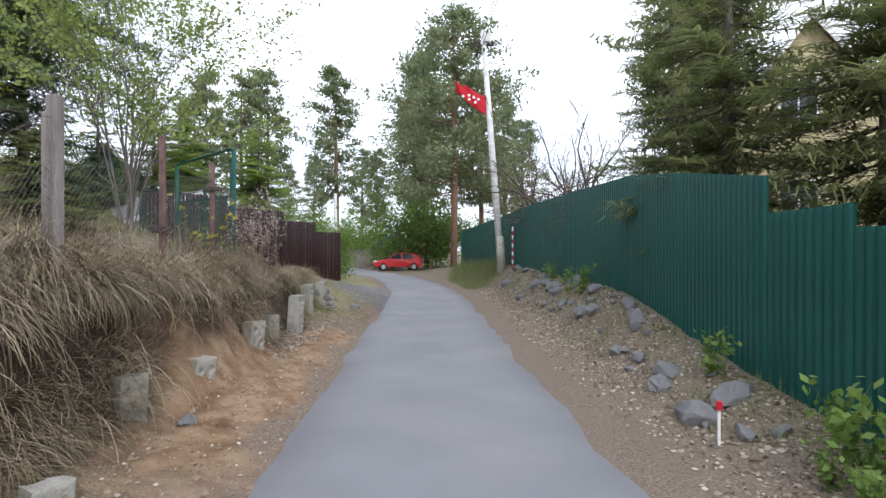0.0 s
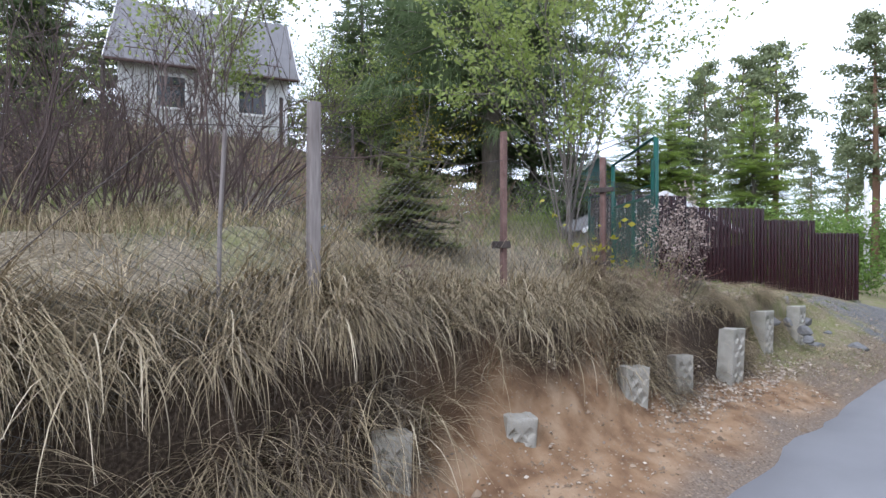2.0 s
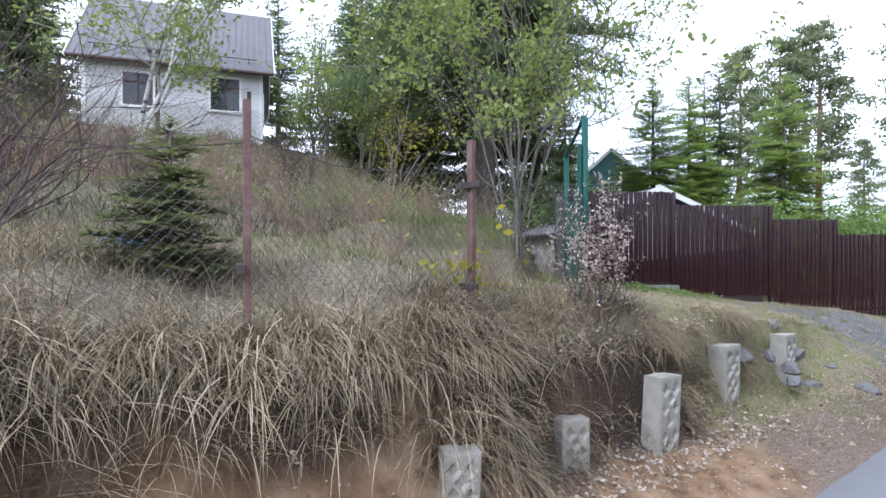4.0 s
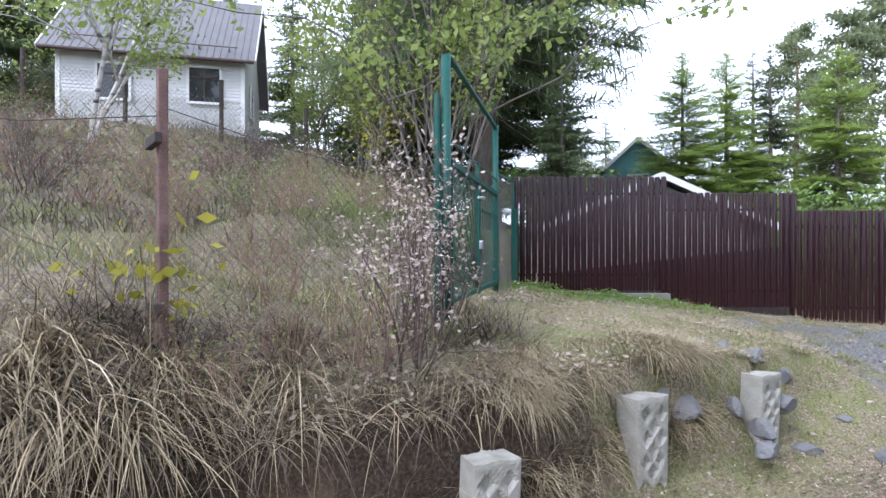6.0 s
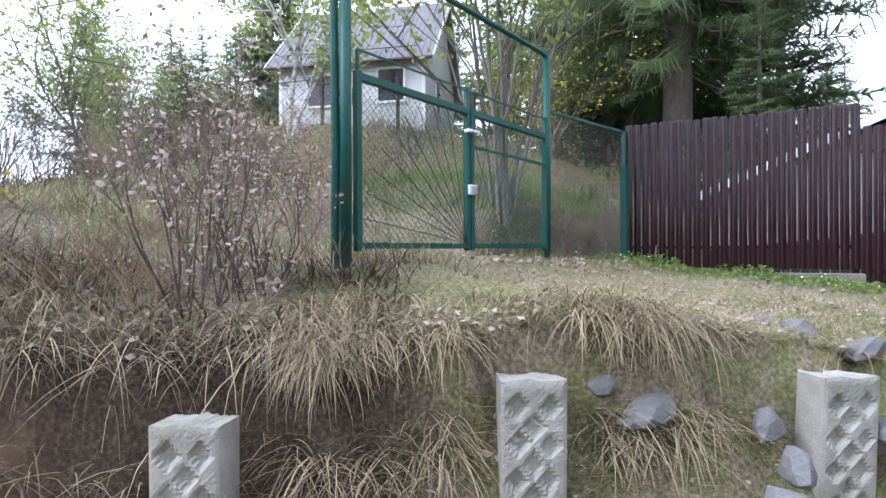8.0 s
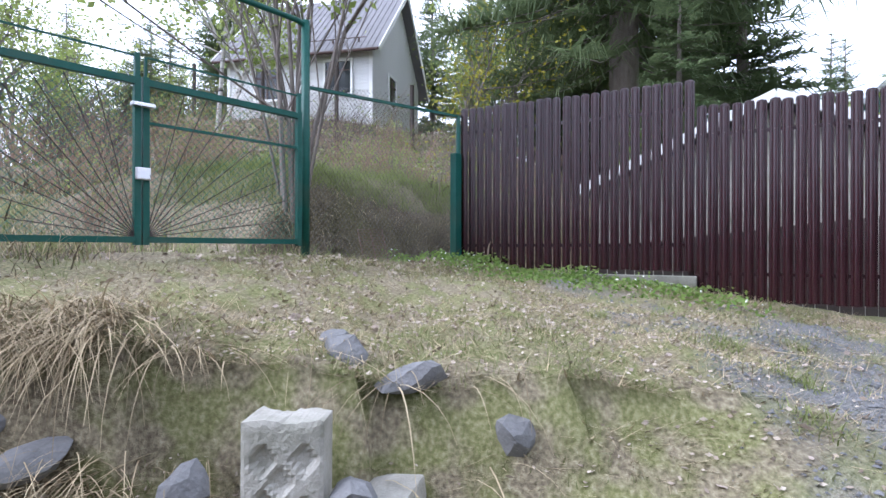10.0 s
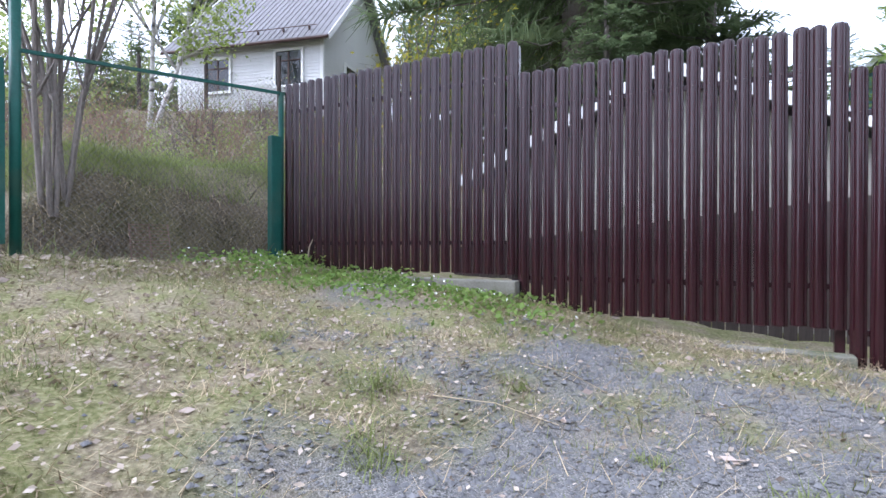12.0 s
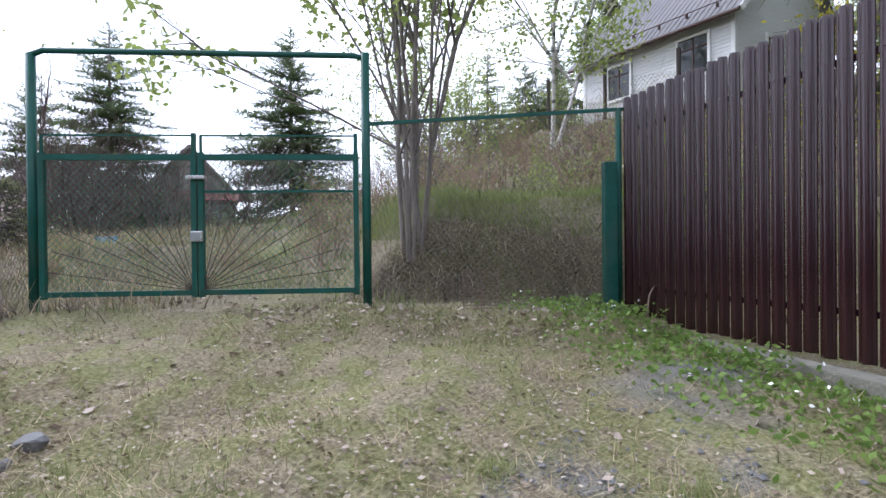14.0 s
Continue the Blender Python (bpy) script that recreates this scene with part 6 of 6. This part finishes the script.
def flag(seed, px, py, pz, w, h, drop):
    rng = random.Random(seed)
    bm = bmesh.new()
    n, m = 14, 8
    vs = [[bm.verts.new((-w * i / n, 0.10 * math.sin(i * 0.75 + j * 0.3 + seed) * i / n, -h * j / m * (1 - 0.25 * i / n) - drop * (i / n) ** 1.3 * -1)) for j in range(m + 1)] for i in range(n + 1)]
    for i in range(n):
        for j in range(m):
            bm.faces.new((vs[i][j], vs[i + 1][j], vs[i + 1][j + 1], vs[i][j + 1]))
    ob = tagged(new("flag"), "red cloth flag hung from the power pole", "flag", "red flags")
    ob.matrix_basis = pose(px, py, pz)
    cloth = part("cloth", bm, M_FLAG, ob, smooth=True)
    mod = cloth.modifiers.new("thickness", "SOLIDIFY")
    mod.thickness = 0.004
    for i in range(3):
        bm = bmesh.new()
        box(bm, 0.10, 0.006, 0.10, -w * (0.35 + 0.2 * i), -0.11, -h * 0.35 + drop * 0.3 * (i + 1) * 0.5, bevel=0)
        part("emblem", bm, M_WHITE, ob)
    bm = bmesh.new()
    tube(bm, [(0.25, 0, -h - 0.1), (-0.02, 0, 0.25)], 0.018, 6)
    part("staff", bm, M_DARKWOOD, ob)


utility_pole()
flag(1, 1.78, 22.2, 7.9, 1.25, 0.55, 0.85)
flag(4, 1.80, 22.25, 8.1, 0.95, 0.6, 0.55)
cab = Lines()
for dz, dx in ((0.0, -0.9), (-0.15, -0.4)):
    cab.add([(1.6 + dx * 0.2, 22.2, 9.9 + dz), (1.75, 12, 9.2 + dz), (2.3 + dx, 4, 9.6 + dz), (3.0 + dx, -8, 11.0 + dz)], 0.012, 0.012)
    cab.add([(1.6 + dx * 0.2, 22.2, 9.9 + dz), (0.6, 36, 8.4 + dz), (-3.5, 52, 8.8 + dz)], 0.012, 0.012)
tagged(cab.build("power_cable", M_BLACK), "black overhead cables along the lane", "cable")


def thin_pole(x, y, h):
    t = thing("distant_pole", "grey concrete lamp pole beyond the fence corner", "pole", (x, y, gz(x, y) - 0.2))
    bm = bmesh.new()
    tube(bm, [(0, 0, 0), (0, 0, h)], [0.14, 0.09], 8)
    part("shaft", bm, M_POLE, t, smooth=True)


thin_pole(-6.6, 33, 5.2)

sp = thing("striped_post", "thin road marker post with red and white bands", "post", (2.72, 21.0, gz(2.72, 21.0) - 0.1))
for i in range(11):
    bm = bmesh.new()
    tube(bm, [(0, 0, 0.16 * i), (0, 0, 0.16 * (i + 1))], 0.032, 8)
    part("band", bm, M_FLAG if i % 2 else M_WHITE, sp)


def steps():
    t = thing("plank_steps", "rough grey plank steps up to the green fence", "steps", (0, 0, 0))
    for i in range(4):
        x, y = 2.42 + 0.34 * i, 20.6 - 0.25 * i
        z = 0.32 + 0.20 * i
        bm = bmesh.new()
        box(bm, 0.75, 0.30, 0.06, x, y, z, 8, bevel=0.01)
        part("tread", bm, M_WOODGREY, t)
        for dx in (-0.3, 0.3):
            bm = bmesh.new()
            box(bm, 0.07, 0.22, z + 0.1, x + dx, y, (z - 0.1) / 2 - 0.02, 8)
            part("support", bm, M_WOODGREY, t)


steps()
mk = thing("marker_peg", "short white peg with a red cap in the verge", "peg", (2.42, 4.72, gz(2.42, 4.72) - 0.05))
bm = bmesh.new()
tube(bm, [(0, 0, 0), (0, 0, 0.36)], 0.014, 8)
part("stake", bm, M_WHITE, mk)
bm = bmesh.new()
tube(bm, [(0, 0, 0.36), (0.005, 0, 0.43)], 0.028, 8)
part("cap", bm, M_FLAG, mk)

rs = random.Random(9)
for i in range(58):
    y = 4.6 + i * 0.27 + rs.uniform(-0.25, 0.25)
    x = float(np.interp(y, FENCE_Y, FENCE_X)) - rs.uniform(0.22, 0.95)
    stone(x, y, rs.choice((0.07, 0.09, 0.11, 0.14, 0.18, 0.22)), 200 + i, 0.7, None, "stones below the green fence", "rough grey boulder set in the roadside bank")


# ---- car ----
def car(x, y, rz):
    t = thing("car", "small red hatchback car parked at the bend", "car", (x, y, gz(x, y) + 0.02), rz)
    prof = [(-2.02, 0.32), (-2.05, 0.55), (-1.98, 0.72), (-1.55, 0.84), (-1.05, 0.93), (-0.35, 1.38), (0.15, 1.48), (1.05, 1.46), (1.55, 1.34), (1.88, 0.98), (2.0, 0.88), (2.02, 0.5), (1.95, 0.3)]
    bm = bmesh.new()
    rows = []
    for yy, sc in ((-0.86, 0.0), (-0.82, 1.0), (0.82, 1.0), (0.86, 0.0)):
        row = []
        for px, pz in prof:
            inset = max(0, pz - 0.9) * 0.28
            if sc:
                row.append(bm.verts.new((px, math.copysign(abs(yy) - inset, yy), pz)))
            else:
                row.append(bm.verts.new((px * 0.985, math.copysign(0.86 - inset * 1.02 - 0.0, yy), pz * 0.97 + 0.015)))
        rows.append(row)
    n = len(prof)
    for a, b in zip(rows, rows[1:]):
        for i in range(n):
            bm.faces.new((a[i], b[i], b[(i + 1) % n], a[(i + 1) % n]))
    bm.faces.new(rows[0])
    bm.faces.new(rows[-1][::-1])
    body = part("body", bm, M_RED, t, smooth=False)
    bv = body.modifiers.new("rounding", "BEVEL")
    bv.width, bv.segments, bv.limit_method = 0.05, 2, "ANGLE"
    for sy in (-1, 1):
        for pts in (((-0.92, 0.97), (-0.3, 1.36), (0.22, 1.42), (0.22, 0.97)), ((0.30, 0.97), (0.30, 1.42), (1.0, 1.40), (1.35, 1.02))):
            bm = bmesh.new()
            vs = [bm.verts.new((a, sy * (0.87 - max(0, b - 0.9) * 0.28), b)) for a, b in pts]
            bm.faces.new(vs)
            part("side_window", bm, M_GLASS, t)
        for wx in (-1.28, 1.28):
            bm = bmesh.new()
            tube(bm, [(wx, sy * 0.72, 0.31), (wx, sy * 0.89, 0.31)], 0.31, 20)
            tyre = part("tyre", bm, M_BLACK, t)
            bm = bmesh.new()
            tube(bm, [(wx, sy * 0.885, 0.31), (wx, sy * 0.905, 0.31)], 0.19, 12)
            part("rim", bm, M_CHROME, tyre)
        bm = bmesh.new()
        box(bm, 0.12, 0.16, 0.10, -0.72, sy * 0.94, 1.0, bevel=0.02)
        part("mirror", bm, M_RED, t)
        bm = bmesh.new()
        box(bm, 0.14, 0.24, 0.22, 1.93, sy * 0.66, 0.96, bevel=0.02)
        part("tail_lamp", bm, M_FLAG, t)
        bm = bmesh.new()
        box(bm, 0.22, 0.26, 0.14, -1.88, sy * 0.62, 0.72, bevel=0.03)
        part("headlight", bm, M_CHROME, t)
        bm = bmesh.new()
        box(bm, 0.16, 0.03, 0.03, 0.15, sy * 0.875, 0.88)
        part("door_handle", bm, M_RED, t)
    for pts in (((-1.0, 0.96), (-0.37, 1.385)), ((1.58, 1.33), (1.86, 1.02))):
        bm = bmesh.new()
        (a, b), (c, d) = pts
        vs = [bm.verts.new((a - 0.02 * (1 if a < 0 else -1), s * 0.66, b + 0.02)) for s in (-1, 1)] + [bm.verts.new((c - 0.02 * (1 if c < 0 else -1), s * 0.58, d + 0.02)) for s in (1, -1)]
        bm.faces.new(vs)
        part("screen", bm, M_GLASS, t)
    bm = bmesh.new()
    box(bm, 0.03, 0.5, 0.11, 2.04, 0, 0.72)
    part("number_plate", bm, M_WHITE, t)
    bm = bmesh.new()
    box(bm, 0.06, 1.5, 0.12, -2.04, 0, 0.5, bevel=0.02)
    part("grille", bm, M_BLACK, t)


car(-3.9, 46.0, 12)

# weathered fence and blue hut past the bend
far = thing("weathered_fence", "old grey board fence beyond the bend", "fence", (-9.2, 50, gz(-9.2, 50)), 4)
bd = bmesh.new()
box(bd, 0.14, 0.03, 1.5, 0, 0, 0.75)
me = mesh_of(bd, "board", M_WOODGREY)
for i in range(26):
    share("board", me, far, pose(i * 0.18, 0, random.uniform(-0.1, 0.05), 0, random.uniform(-2, 2), 0))
bh = hut(-5.2, 56, gz(-5, 56), 8, 3.6, 4, 2.6, 1.0, M_TEAL, M_ROOF, "blue_hut", "small blue-grey hut among bushes past the bend", False)


def yellow_house():
    t = hut(11.6, 17.0, 0.6, -18, 4.6, 8.0, 5.4, 3.1, M_YELLOW, M_REDROOF, "yellow_house", "yellow boarded house with white trim behind spruces")
    window("window", t, -0.3, 5.9, 1.0, 1.4, -0.03)
    window("window", t, -0.3, 2.6, 1.0, 1.4, -0.03)


yellow_house()

# ---- small things ----
bt = thing("plastic_sheet", "crumpled bright blue plastic sheet in the meadow", "plastic sheet", (-5.95, 5.80, gz(-5.95, 5.80) + 0.05), 60)
bm = bmesh.new()
bmesh.ops.create_grid(bm, x_segments=9, y_segments=5, size=0.5)
for v in bm.verts:
    v.co = Vector((v.co.x * 0.42, v.co.y * 0.26, 0.07 + 0.05 * math.sin(v.co.x * 9) * math.cos(v.co.y * 7) + 0.03 * math.sin(v.co.x * 23 + v.co.y * 11)))
sheet = part("sheet", bm, M_BLUE, bt)
sheet.modifiers.new("thickness", "SOLIDIFY").thickness = 0.02
rp = leafy("brushwood", "heap of reddish cut twigs on the bank", 0.5, 14, M_LEAF, 81, M_RUST, 0, 0.02, 2, 3, 0.6, 1.8, 0.006, -0.1, "brushwood")
stand(rp, -3.62, 5.1, 0, 1.4, -0.08)
st = Lines()
rr = np.random.default_rng(5)
for i in range(15):
    x, y = rr.uniform(-6.4, -4.0), rr.uniform(15.6, 18.6)
    if (x + 7.96) * -0.875 + (y - 14.1) * 0.484 > -0.25:
        continue
    a, L = rr.uniform(-0.4, 2.2), rr.uniform(0.2, 0.6)
    z = gz(x, y)
    x2, y2 = x + math.cos(a) * L * 0.5, y + math.sin(a) * L
    st.add([(x, y, z + 0.02), ((x + x2) / 2, (y + y2) / 2, (z + gz(x2, y2)) / 2 + 0.05), (x2, y2, gz(x2, y2) + 0.02)], 0.003, 0.0015)
tagged(st.build("dry_stalks", M_DRY), "long dry plant stalks lying by the fence foot", "stalks", kind="stuff")
for i, (x, y, s, rz) in enumerate(((-2.35, 4.9, 0.10, 10), (-2.3, 13.9, 0.16, 40))):
    stone(x, y, s, 300 + i)
ch = tagged(new("concrete_fragment"), "broken flat piece of pale concrete by the drive", "concrete")
bm = bmesh.new()
box(bm, 0.36, 0.24, 0.10, 0, 0, 0.05, bevel=0.015)
part("slab", bm, M_CONCRETE, ch)
ch.matrix_basis = pose(-3.13, 13.45, gz(-3.13, 13.45) + 0.02, 4, -6, 70)
